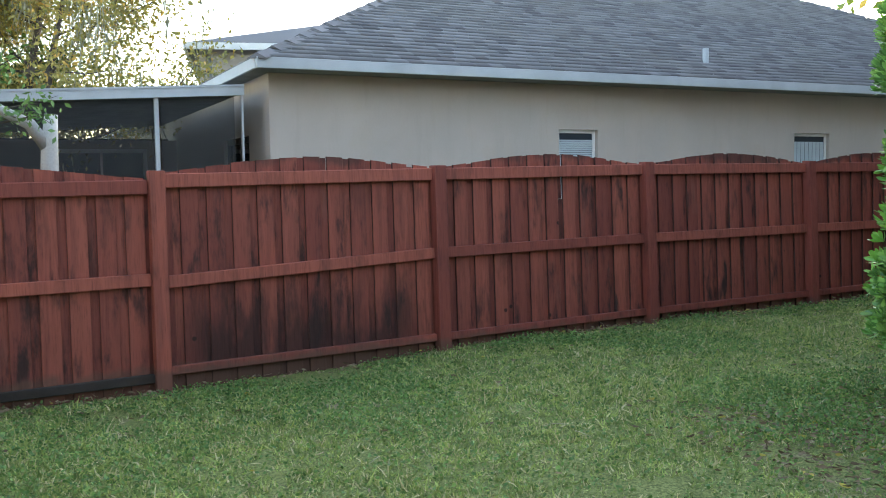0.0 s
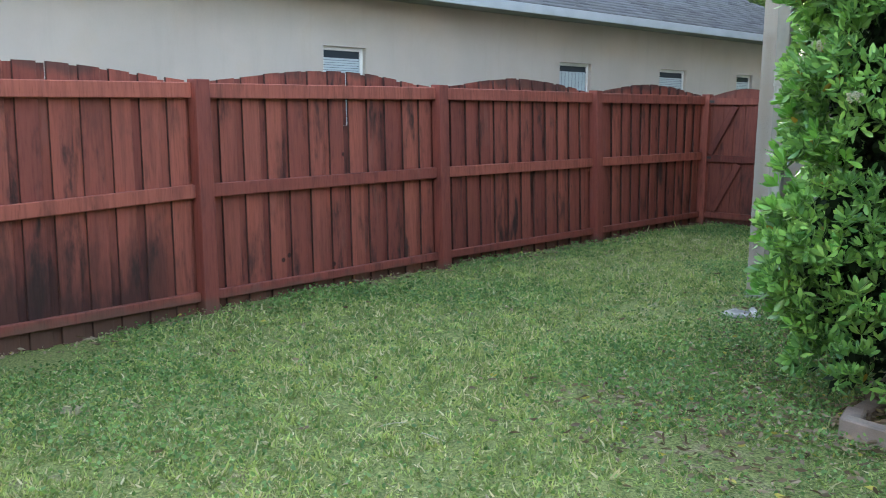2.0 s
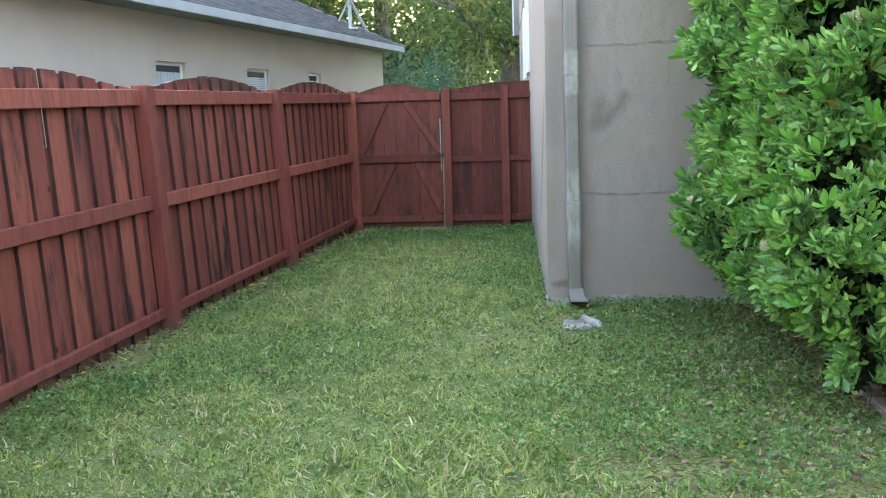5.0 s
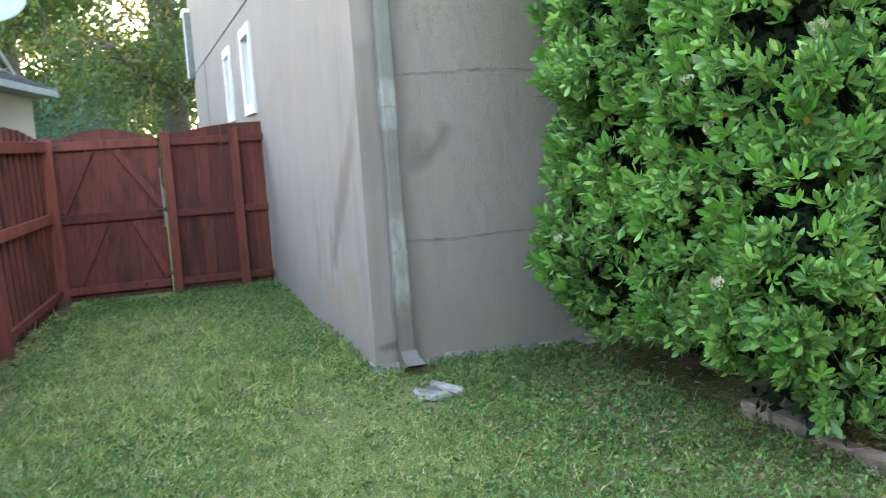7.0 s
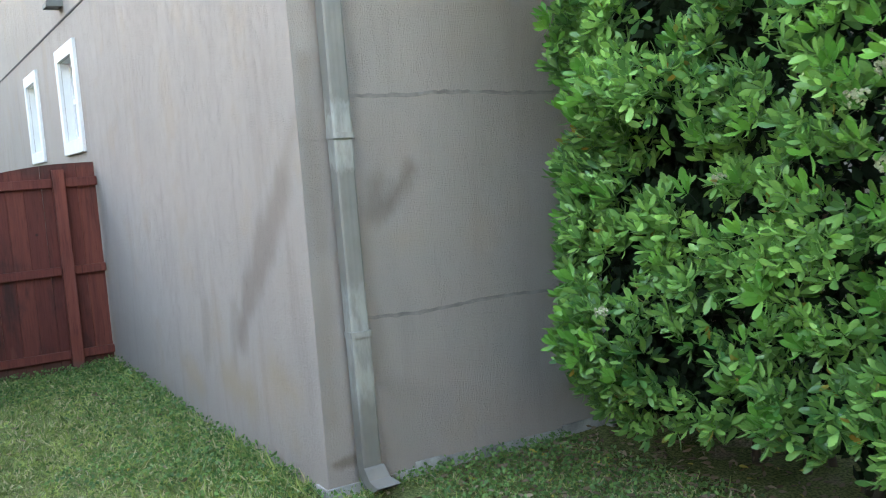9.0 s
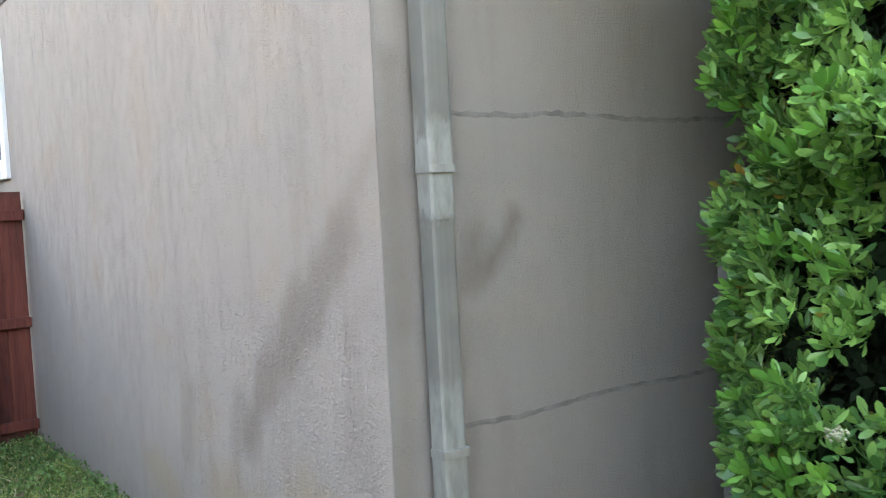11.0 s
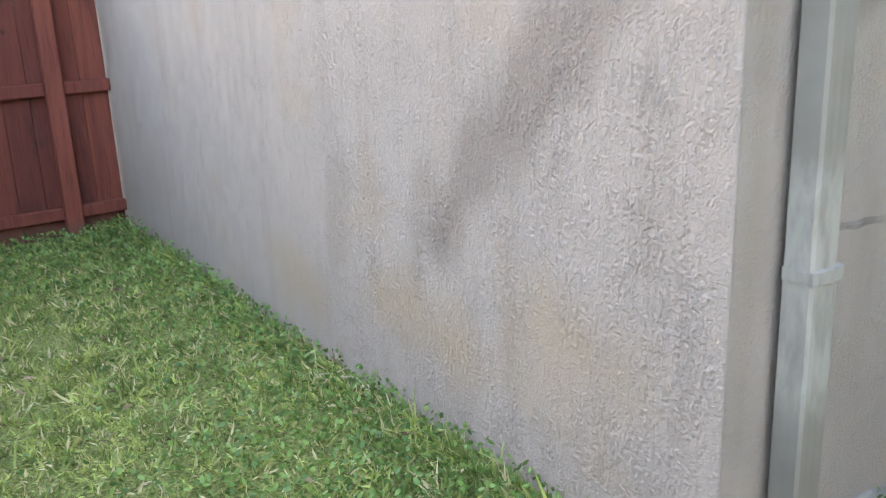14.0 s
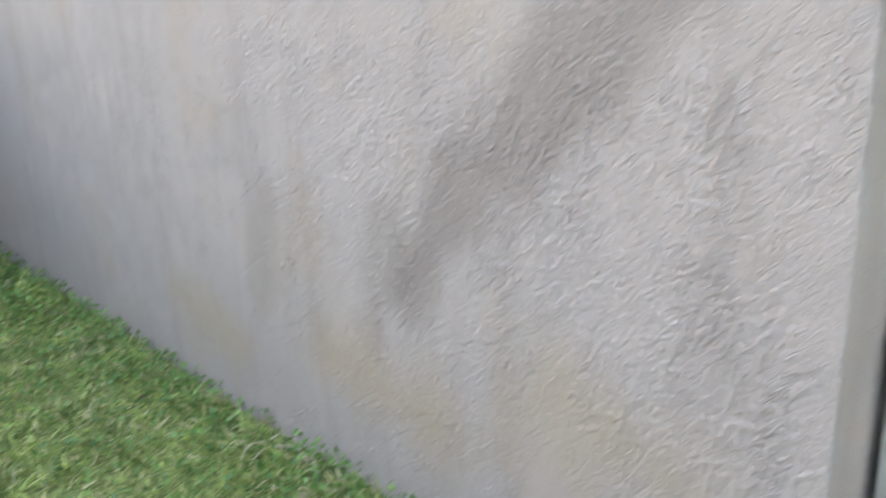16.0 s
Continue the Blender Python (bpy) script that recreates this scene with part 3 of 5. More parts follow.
stucco_skin()
sb = Build()
wall_mesh(sb, 9.0, -0.2, HOUSE_TOP, 0.22, [], pose(0.22, 0, 0))
sb.add([(0.0, 0, -0.2), (0.22, 0, -0.2), (0.22, 0, HOUSE_TOP), (0.0, 0, HOUSE_TOP)], [(0, 1, 2, 3)])
wall_s = tagged(sb.ob("wall_south", M_WALL_S), "shaded greige stucco rear wall with level joints", "wall", kind="structure")
Build().box((9.0, 0.22, -0.2), (9.22, 14.2, HOUSE_TOP)).box((0.22, 13.98, -0.2), (9.0, 14.2, HOUSE_TOP)).ob("wall_far", M_WALL_S)
tagged(bpy.data.objects["wall_far"], "plain stucco walls closing the house", "wall", kind="structure")
hr = Build()
hr.add([(-0.45, -0.45, HOUSE_TOP), (9.65, -0.45, HOUSE_TOP), (9.65, 14.65, HOUSE_TOP), (-0.45, 14.65, HOUSE_TOP), (4.6, 4.6, 8.0), (4.6, 9.6, 8.0)],
       [(3, 2, 1, 0), (0, 1, 4), (1, 2, 5, 4), (2, 3, 5), (3, 0, 4, 5)])
tagged(hr.ob("roof", M_SHINGLE), "charcoal shingle hip roof over the house", "roof", kind="structure")

# unseen plain wall closing the yard, added to block sky off the rear wall
tagged(Build().box((-9, -11.8, -0.2), (16, -11.5, 6.6)).box((15.8, -11.5, -0.2), (16, 6, 5.7)).ob("wall_sky_block", M_NB_WALL), "unseen plain tan stucco wall closing the yard, added to block sky", "wall", kind="structure")

# unseen low eave with a gutter, added to shade the rear wall
tagged(Build().box((-0.02, -0.52, 2.78), (9.0, -0.002, 2.80)).box((-0.02, -0.54, 2.74), (9.0, -0.522, 2.92)).ob("eave", M_TRIM), "unseen white soffit and fascia added to shade the rear wall", "eave", kind="structure")
tagged(Build().add([(-0.02, -0.002, 3.12), (9.0, -0.002, 3.12), (9.0, -0.56, 2.92), (-0.02, -0.56, 2.92)], [(0, 1, 2, 3)]).box((-0.02, -0.64, 2.80), (9.0, -0.543, 2.90)).ob("gutter", M_TRIM), "unseen white gutter along the added rear eave", "gutter", kind="structure")

# irregular level joints on the rear wall
random.seed(4)
for z, dip, x1 in ((1.815, -0.012, 8.5), (0.792, -0.012, 8.5)):
    b = Build()
    x, top, bot = 0.243, [], []
    while x < x1:
        w = z + dip * min(1, x) + 0.008 * math.sin(x * 7 + z) + random.uniform(-0.004, 0.004)
        top.append((x, w + random.uniform(0.006, 0.012)))
        bot.append((x, w - random.uniform(0.006, 0.012)))
        x += random.uniform(0.018, 0.04)
    for i in range(len(top) - 1):
        (xa, ta), (xb, tb), (_, ba), (_, bb) = top[i], top[i + 1], bot[i], bot[i + 1]
        b.add([(xa, -0.0005, ba), (xb, -0.0005, bb), (xb, -0.0022, (bb + tb) / 2), (xa, -0.0022, (ba + ta) / 2), (xb, -0.0005, tb), (xa, -0.0005, ta)], [(0, 1, 2, 3), (3, 2, 4, 5)])
    b.ob("stucco_joint", M_SEAM, wall_s, "rough dark level joint")

# footing that shows at the ground
fb = Build()
random.seed(8)
for i in range(60):
    a = 0.0 + i * 0.15
    h = 0.035 + 0.03 * random.random() if a < 3 else 0.04
    fb.box((a if i else -0.012, -0.012 - 0.004 * random.random(), -0.2), (a + 0.148, 0.0 - 0.002, h if i > 1 else 0.045))
fb.box((-0.012, -0.0, -0.2), (-0.002, 0.12, 0.04))
tagged(fb.ob("footing", M_SLAB), "rough pale concrete footing at the wall's foot", "footing", kind="structure")

# storey joint and fittings of the west wall
tagged(Build().box((-0.009, 0.0, 2.992), (-0.002, 14.2, 3.008)).ob("trim", M_LEDGE), "thin dark joint between the storeys", "trim", kind="structure")
tagged(Build().box((-0.008, 11.1, 0.0), (-0.002, 11.12, 2.985)).ob("trim", M_LEDGE), "upright joint in the stucco", "trim", kind="structure")


def house_window(name, w):
    y0, y1, z0, z1 = w
    e = thing(name, "white-trimmed sash window set deep in stucco", "window", (0, (y0 + y1) / 2, z0), kind="structure")
    inv = Matrix.Translation((0, -(y0 + y1) / 2, -z0))
    c = Build()
    t = 0.115
    c.box((-0.03, y0 - t, z0 - t), (0.004, y0, z1 + t), inv, 0.004).box((-0.03, y1, z0 - t), (0.004, y1 + t, z1 + t), inv, 0.004)
    c.box((-0.03, y0 + 0.002, z1), (0.004, y1 - 0.002, z1 + t), inv, 0.004).box((-0.03, y0 + 0.002, z0 - t), (0.004, y1 - 0.002, z0), inv, 0.004)
    c.ob("casing", M_TRIM, e)
    f = Build()
    X0, X1 = 0.075, 0.115
    f.box((X0, y0 + 0.002, z0 + 0.002), (X1, y0 + 0.05, z1 - 0.002), inv).box((X0, y1 - 0.05, z0 + 0.002), (X1, y1 - 0.002, z1 - 0.002), inv)
    f.box((X0, y0 + 0.05, z0 + 0.002), (X1, y1 - 0.05, z0 + 0.05), inv).box((X0, y0 + 0.05, z1 - 0.045), (X1, y1 - 0.05, z1 - 0.002), inv)
    zm = z0 + (z1 - z0) * 0.47
    f.box((X0 - 0.012, y0 + 0.05, zm), (X1, y1 - 0.05, zm + 0.05), inv, 0.003)
    f.ob("window_frame", M_TRIM, e)
    Build().box((0.0, y0 + 0.003, z0 - 0.002), (0.075, y1 - 0.003, z0 + 0.012), inv).ob("window_sill", M_TRIM, e)
    Build().box((0.09, y0 + 0.05, z0 + 0.05), (0.095, y1 - 0.05, zm), inv).ob("pane", M_GLASS, e, "dark lower pane")
    Build().box((0.1, y0 + 0.05, zm + 0.05), (0.105, y1 - 0.05, z1 - 0.045), inv).ob("pane", M_GLASS, e)
    Build().box((0.12, y0 + 0.05, zm + 0.05), (0.125, y1 - 0.05, z1 - 0.045), inv).ob("blind", M_BLIND, e, "drawn pale blind")
    rv = Build()
    rv.box((0.004, y0 + 0.0005, z0 + 0.012), (0.074, y0 + 0.006, z1 - 0.006), inv).box((0.004, y1 - 0.006, z0 + 0.012), (0.074, y1 - 0.0005, z1 - 0.006), inv).box((0.004, y0 + 0.0005, z1 - 0.006), (0.074, y1 - 0.0005, z1 - 0.0005), inv)
    rv.ob("reveal", M_TRIM, e)
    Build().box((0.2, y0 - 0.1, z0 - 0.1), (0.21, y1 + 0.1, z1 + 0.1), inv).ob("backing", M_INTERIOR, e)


house_window("window_1", WIN_A)
house_window("window_2", WIN_B)

vh = thing("wall_vent", "small grey vent hood above the storey joint", "vent", (0, 5.05, 3.1))
Build().add([(0, -0.1, 0.0), (0, 0.1, 0.0), (0, 0.1, 0.2), (0, -0.1, 0.2), (-0.14, -0.1, 0.0), (-0.14, 0.1, 0.0), (-0.14, 0.1, 0.04), (-0.14, -0.1, 0.04)],
            [(4, 5, 6, 7), (7, 6, 2, 3), (0, 4, 7, 3), (1, 2, 6, 5)]).ob("hood", M_SOFFIT, vh)
Build().box((-0.12, -0.085, 0.005), (-0.004, 0.085, 0.012)).ob("flap", M_DARKMETAL, vh, "dark flap")

ev = thing("eave_return", "white-capped eave end with a grey soffit panel", "eave", (0, 13.7, 3.05))
Build().box((-0.12, -0.1, -0.14), (-0.002, 0.6, 1.14)).ob("panel", M_SOFFIT, ev)
Build().box((-0.15, -0.12, 1.14), (-0.002, 0.64, 1.22), chamfer=0.01).ob("cap", M_TRIM, ev, "white fascia cap")
Build().box((-0.145, -0.115, -0.14), (-0.122, -0.09, 1.14)).ob("corner_trim", M_TRIM, ev)


# ---- downspout and splash block ----
def downspout():
    e = thing("downspout", "corrugated grey-green gutter downspout with worn joints", "downspout", (0.172, 0, 0))

    def pipe(name, z0, z1, x0, x1, grow, label=""):
        # fluted rectangular section, lofted straight
        w, d = 0.101 + grow, 0.068 + grow
        sec = []
        k = 9
        for i in range(k):
            u = i / (k - 1)
            sec.append((-w / 2 + u * w, -d - 0.020 + (0.0007 if i % 2 else 0)))
        sec = [(-w / 2, -0.02)] + [(-w / 2 + 0.003, -d - 0.014)] + sec[1:-1] + [(w / 2 - 0.003, -d - 0.014), (w / 2, -0.02)]
        vs = [(x0 - 0.18 + a, b, z0) for a, b in sec] + [(x1 - 0.18 + a, b, z1) for a, b in sec]
        n = len(sec)
        fs = [(i, (i + 1) % n, (i + 1) % n + n, i + n) for i in range(n)] + [tuple(range(n - 1, -1, -1)), tuple(range(n, 2 * n))]
        Build().add(vs, fs).ob(name, M_SPOUT, e, label)

    pipe("pipe", 1.63, 2.775, 0.183, 0.179, 0.0)
    pipe("pipe", 0.735, 1.475, 0.190, 0.185, -0.006)
    pipe("sleeve", 1.470, 1.63, 0.185, 0.184, -0.003)
    pipe("pipe", 0.12, 0.735, 0.196, 0.191, -0.003)
    pipe("collar", 1.615, 1.640, 0.184, 0.1838, 0.007, "crimped joint with worn paint")
    pipe("collar", 0.725, 0.752, 0.191, 0.1905, 0.007, "crimped joint with worn paint")
    # kicked-out shoe
    b = Build()
    secs = [(0.196, -0.018, 0.13, 0.098, 0.066), (0.198, -0.028, 0.085, 0.1, 0.066), (0.205, -0.06, 0.045, 0.106, 0.06), (0.218, -0.135, 0.028, 0.122, 0.052)]
    rings = []
    for x, y, z, w, d in secs:
        tilt = 0.0 if z > 0.1 else 0.55
        rings.append([(x - 0.18 - w / 2, y - 0.003, z - 0.0), (x - 0.18 + w / 2, y - 0.003, z), (x - 0.18 + w / 2, y - d, z + d * tilt), (x - 0.18 - w / 2, y - d, z + d * tilt)])
    vs = [p for r in rings for p in r]
    fs = [(i * 4 + k, i * 4 + (k + 1) % 4, i * 4 + 4 + (k + 1) % 4, i * 4 + 4 + k) for i in range(3) for k in range(4)]
    b.add(vs, fs)
    b.ob("shoe", M_SPOUT, e, "bent outlet shoe")
    for z in (2.5,):
        Build().box((-0.055, -0.094, z), (0.055, -0.090, z + 0.03)).ob("strap", M_SPOUT, e)


downspout()

gp = thing("wall_post", "plain grey capped post against the rear wall", "post", (1.665, -0.05, 0))
Build().box((-0.028, -0.028, -0.1), (0.028, 0.028, 1.215), chamfer=0.004).ob("shaft", M_FLOOR_FAR, gp)
Build().box((-0.032, -0.032, 1.215), (0.032, 0.032, 1.24), chamfer=0.005).ob("cap", M_FLOOR_FAR, gp)

random.seed(12)
sp = thing("splash_block", "broken chalky white splash block half buried in grass", "splash block", (0.19, -0.58, 0))
for nm, (cx, cy, L, Wd, H, rz, rx) in (("left_lip", (-0.1, -0.02, 0.22, 0.035, 0.008, 84, 3)), ("right_lip", (0.07, 0.0, 0.27, 0.045, 0.026, 116, -4)), ("pan", (-0.02, -0.04, 0.22, 0.15, 0.004, 98, 2))):
    bm = Build().box((-L / 2, -Wd / 2, -0.02), (L / 2, Wd / 2, H), pose(cx, cy, 0, rx, 0, rz), 0.012)
    bm.v = [tuple(Vector(p) + Vector([random.uniform(-0.006, 0.006) for _ in range(3)])) for p in bm.v]
    bm.ob(nm, M_SPLASH, sp)


# ---- fence ----
POST_Y = {"a0": -10.2, "a1": -7.78, "A": -5.353, "B": -2.926, "C": -0.50, "D": 1.94, "E": 4.32}
POST_DZ = {"a0": -0.08, "a1": -0.07, "A": -0.045, "B": -0.01, "C": 0.02, "D": 0.03, "E": 0.04}
POST_LEAN = {"a0": 0.01, "a1": 0.01, "A": 0.012, "B": 0.062, "C": 0.075, "D": 0.085, "E": 0.01}
PANEL_DROP = {"a0": -0.06, "a1": -0.045}
CRACKED = {("B", 13): 1.27, ("A", 13): 1.54, ("A", 21): 1.56}     # shrunken pickets that let daylight through


def board(length_profile, width, thick, z0, rnd):
    """A rough picket: local x across, y deep, top following the two given heights, front edges eased."""
    zl, zr = length_profile
    c = 0.0035
    w = width / 2
    sec = [(-w, 0.0), (-w, -thick + c), (-w + c, -thick), (w - c, -thick), (w, -thick + c), (w, 0.0)]
    k = len(sec)
    vs = []
    for r, z in enumerate((z0, 0.75, None)):
        off = rnd.uniform(-0.002, 0.002) if r == 1 else 0.0
        for x, y in sec:
            vs.append((x, y + off, z if z is not None else zl + (zr - zl) * (x + w) / width))
    fs = []
    for r in range(2):
        for i in range(k):
            j = (i + 1) % k
            fs.append((r * k + i, r * k + j, r * k + k + j, r * k + k + i))
    fs += [tuple(range(k)), tuple(range(3 * k - 1, 2 * k - 1, -1))]
    return Build().add(vs, fs)


def timber(lo, hi, m=None):
    return Build().box(lo, hi, m, 0.005)


def fence_run():
    """Board on board: front pickets with a reveal between them, closed by pickets behind."""
    rnd = random.Random(21)
    e = thing("fence", "red-brown stained wooden privacy fence with scalloped panels", "fence", (FENCE_P.x, FENCE_P.y, 0))
    e.rotation_euler = (0, 0, radians(FENCE_ANG))
    # local y runs along the fence, local x towards the yard
    names = list(POST_Y)
    L = {k: (POST_Y[k] - FENCE_P.y) / FENCE_D.y for k in names}
    for k in names:
        dz = POST_DZ[k]
        bm = timber((-0.055, L[k] - 0.058, -0.3), (0.052, L[k] + 0.058, 1.605 + dz))
        lean = rnd.uniform(-0.006, 0.006)
        bm.v = [(x - POST_LEAN[k] * z / 1.6, y + lean * z, z) for x, y, z in bm.v]
        bm.ob("post", M_RAIL, e)
    for a, b in zip(names[:-1], names[1:]):
        ya, yb = L[a] + 0.059, L[b] - 0.059
        drop = PANEL_DROP.get(a, 0.0)

        def lean_at(y):
            return POST_LEAN[a] + (POST_LEAN[b] - POST_LEAN[a]) * (y - ya) / (yb - ya)
        for z0, z1 in ((1.475, 1.582), (0.785, 0.88), (0.05, 0.118)):
            bm = timber((-0.042, ya, z0), (0.0, yb, z1))
            sag = rnd.uniform(-0.008, 0.004)
            tip = -0.07 if a == "A" and 0.7 < z0 < 0.9 else 0.0
            bm.v = [(x - lean_at(y) * z / 1.6, y, z + drop + tip * (yb - y) / (yb - ya) + POST_DZ[a] + (POST_DZ[b] - POST_DZ[a]) * (y - ya) / (yb - ya) + sag * math.sin(math.pi * (y - ya) / (yb - ya))) for x, y, z in bm.v]
            # the bottom rail of panel a1 is coloured near black
            near_black = a == "a1" and z0 < 0.1
            bm.ob("rail", M_BLACK_RAIL if near_black else M_RAIL, e, "near-black bottom rail" if near_black else "")
        count = 12
        pitch = (L[b] - L[a]) / count
        for i in range(2 * count):
            front = i % 2 == 0
            u = (i + 0.5) / (2 * count)
            w = rnd.uniform(0.136, 0.143) if front else pitch - 0.14 + rnd.uniform(0.048, 0.06)
            half = w / 2 / (L[b] - L[a])
            dz = drop + POST_DZ[a] + (POST_DZ[b] - POST_DZ[a]) * u

            def top(t):
                return 1.588 + 0.108 * math.sin(math.pi * min(1, max(0, t))) ** 1.35
            jit = rnd.uniform(-0.005, 0.005) - (0 if front else 0.006)
            ends = (top(u - half) + dz + jit, top(u + half) + dz + jit)
            crack = CRACKED.get((a, i))
            bo = board((crack, crack) if crack else ends, w, 0.025 if front else 0.017, -0.16 + rnd.uniform(0, 0.02), rnd)
            if crack:
                bo.box((-w / 2, -0.017, crack + 0.002), (w / 2 - 0.033, 0.0, min(ends)))
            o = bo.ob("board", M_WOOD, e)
            # picket sides take the dark edge colour, which paints shade into the joints
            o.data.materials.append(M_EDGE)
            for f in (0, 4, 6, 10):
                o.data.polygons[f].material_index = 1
            y = L[a] + u * (L[b] - L[a])
            depth = -0.070 - rnd.uniform(0, 0.0015) if front else -0.0895 - rnd.uniform(0, 0.002)
            o.matrix_basis = Matrix.Translation((depth, y, 0)) @ Euler((0, -math.atan(lean_at(y) / 1.6), 0)).to_matrix().to_4x4() @ Euler((0, 0, radians(90 + rnd.uniform(-1.2, 1.2)))).to_matrix().to_4x4()


fence_run()


def picket(e, x0, x1, zl, zr, z0, y, rnd):
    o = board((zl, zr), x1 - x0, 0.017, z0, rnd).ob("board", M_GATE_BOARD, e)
    o.matrix_basis = Matrix.Translation(((x0 + x1) / 2, y + rnd.uniform(0, 0.003), 0)) @ Euler((0, rnd.uniform(-0.0015, 0.0015), 0)).to_matrix().to_4x4()


def gate():
    rnd = random.Random(33)
    e = thing("gate", "closed red-brown wooden gate with crossed braces", "gate", (-1.6, GATE_Y, 0))
    x0, x1 = -2.145 + 1.6, -1.05 + 1.6
    n = 8
    p = (x1 - x0) / n
    for i in range(n):
        u0, u1 = i / n, (i + 1) / n

        def top(u):
            return 1.60 + 0.115 * math.sin(math.pi * min(1, max(0, u))) ** 1.4
        g_ = 0.0006
        picket(e, x0 + i * p + g_, x0 + (i + 1) * p - g_, top(u0), top(u1), 0.02, 0.06, rnd)
    for z0, z1 in ((1.515, 1.60), (0.80, 0.885), (0.085, 0.165)):
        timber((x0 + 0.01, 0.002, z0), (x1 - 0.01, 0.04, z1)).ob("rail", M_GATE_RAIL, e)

    def brace(xa, za, xb, zb):
        d = Vector((xb - xa, 0, zb - za))
        ang = math.degrees(math.atan2(-d.z, d.x))
        timber((0, 0.004, -0.038), (d.length, 0.038, 0.038), pose(xa, 0, za, 0, ang, 0)).ob("brace", M_GATE_RAIL, e)
    brace(-0.115, 1.50, -0.41, 0.90)
    brace(0.135, 1.50, 0.53, 0.91)
    brace(-0.035, 0.785, -0.34, 0.18)
    brace(0.25, 0.785, 0.535, 0.19)
    # pale rod added in place of the daylight slit beside the gate
    Build().tube([(x1 - 0.012, -0.012, 0.70), (x1 - 0.014, -0.012, 1.30)], [0.006, 0.006], 8).ob("latch_rod", M_GALV, e, "thin pale rod standing in for a slit of daylight")
    lt = Build().box((x1 - 0.09, -0.02, 0.86), (x1 + 0.03, 0.0, 0.885), chamfer=0.003).box((x1 + 0.0, -0.03, 0.85), (x1 + 0.02, -0.018, 0.90), chamfer=0.003)
    lt.ob("latch", M_DARKMETAL, e, "dark metal gate latch")
    for z in (1.54, 0.84):
        Build().box((x0 - 0.0, -0.006, z), (x0 + 0.16, 0.0, z + 0.03)).tube([(x0 - 0.005, -0.006, z - 0.02), (x0 - 0.005, -0.006, z + 0.05)], [0.007, 0.007], 8).ob("hinge", M_DARKMETAL, e)


gate()


def side_fence():
    rnd = random.Random(35)
    e = thing("fence_section", "short red-brown fence between gate and house wall", "fence", (-0.5, GATE_Y, 0))
    ox = 0.5
    for a, b, h in ((-1.035, -0.94, 1.645), (-0.355, -0.262, 1.655)):
        timber((a + ox, -0.025, -0.3), (b + ox, 0.055, h)).ob("post", M_GATE_RAIL, e)
    for a, b in ((-0.938, -0.357), (-0.26, -0.006)):
        for z0, z1 in ((1.51, 1.585), (0.785, 0.855), (0.085, 0.155)):
            timber((a + ox, 0.012, z0), (b + ox, 0.05, z1)).ob("rail", M_GATE_RAIL, e)
    xs = [-0.985, -0.845, -0.71, -0.575, -0.435, -0.305, -0.155, -0.008]
    for k, (a, b) in enumerate(zip(xs[:-1], xs[1:])):
        def top(x):
            return 1.625 + 0.08 * math.sin(min(1, max(0, (x + 1.0) / 0.78)) * math.pi / 2) ** 1.3
        g_ = 0.0006
        picket(e, a + ox + g_, b + ox - (g_ if k < len(xs) - 2 else 0.002), top(a), top(b), -0.12, 0.071, rnd)


side_fence()


# ---- neighbour's house ----
NB_Y0, NB_Y1, NB_W = -4.0, 14.2, 15.6
EAVE_X, EAVE_S, EAVE_N = 0.45, -4.25, 14.5
EAVE_Z = 2.865
PITCH = 0.5
NB_WINS = ((0.0, 0.64), (4.376, 5.145), (7.04, 7.88), (9.62, 10.22))


def roof_courses(origin, along, up, length, left, right, slope_len, seed):
    """Overlapping shingle tabs on one roof plane. along: eave direction; up: up the slope; left(s), right(s): hip limits at s along the slope."""
    rnd = np.random.RandomState(seed)
    nrm = np.cross(along, up)
    V, cnt = [], 0
    exp_, tab = 0.143, 0.305
    rows = int(slope_len / exp_)
    for r in range(rows):
        s0, s1 = r * exp_, (r + 1) * exp_ + 0.03
        a = left(s0 + exp_ * 0.5)
        lim = right(s0 + exp_ * 0.5)
        x = a - rnd.rand() * tab
        while x < lim:
            w = tab * (0.5 + 0.5 * rnd.rand())
            xa, xb = max(x, a), min(x + w - 0.004, lim)
            if xb - xa > 0.03:
                h = 0.020 + 0.008 * rnd.rand()
                dz = 0.01 * rnd.rand()
                P = [origin + along * xx + up * ss + nrm * hh for xx, ss, hh in ((xa, s0 + dz, 0.002), (xb, s0 + dz, 0.002), (xb, s0 + dz, h), (xa, s0 + dz, h), (xb, s1, 0.004), (xa, s1, 0.004))]
                V += P
                cnt += 1
            x += w
    V = np.array(V)
    o = (np.arange(cnt) * 6)[:, None]
    q = np.concatenate([o + np.array([[0, 1, 2, 3]]), o + np.array([[3, 2, 4, 5]])], 1).reshape(-1)
    return V, q, np.full(cnt * 2, 4)


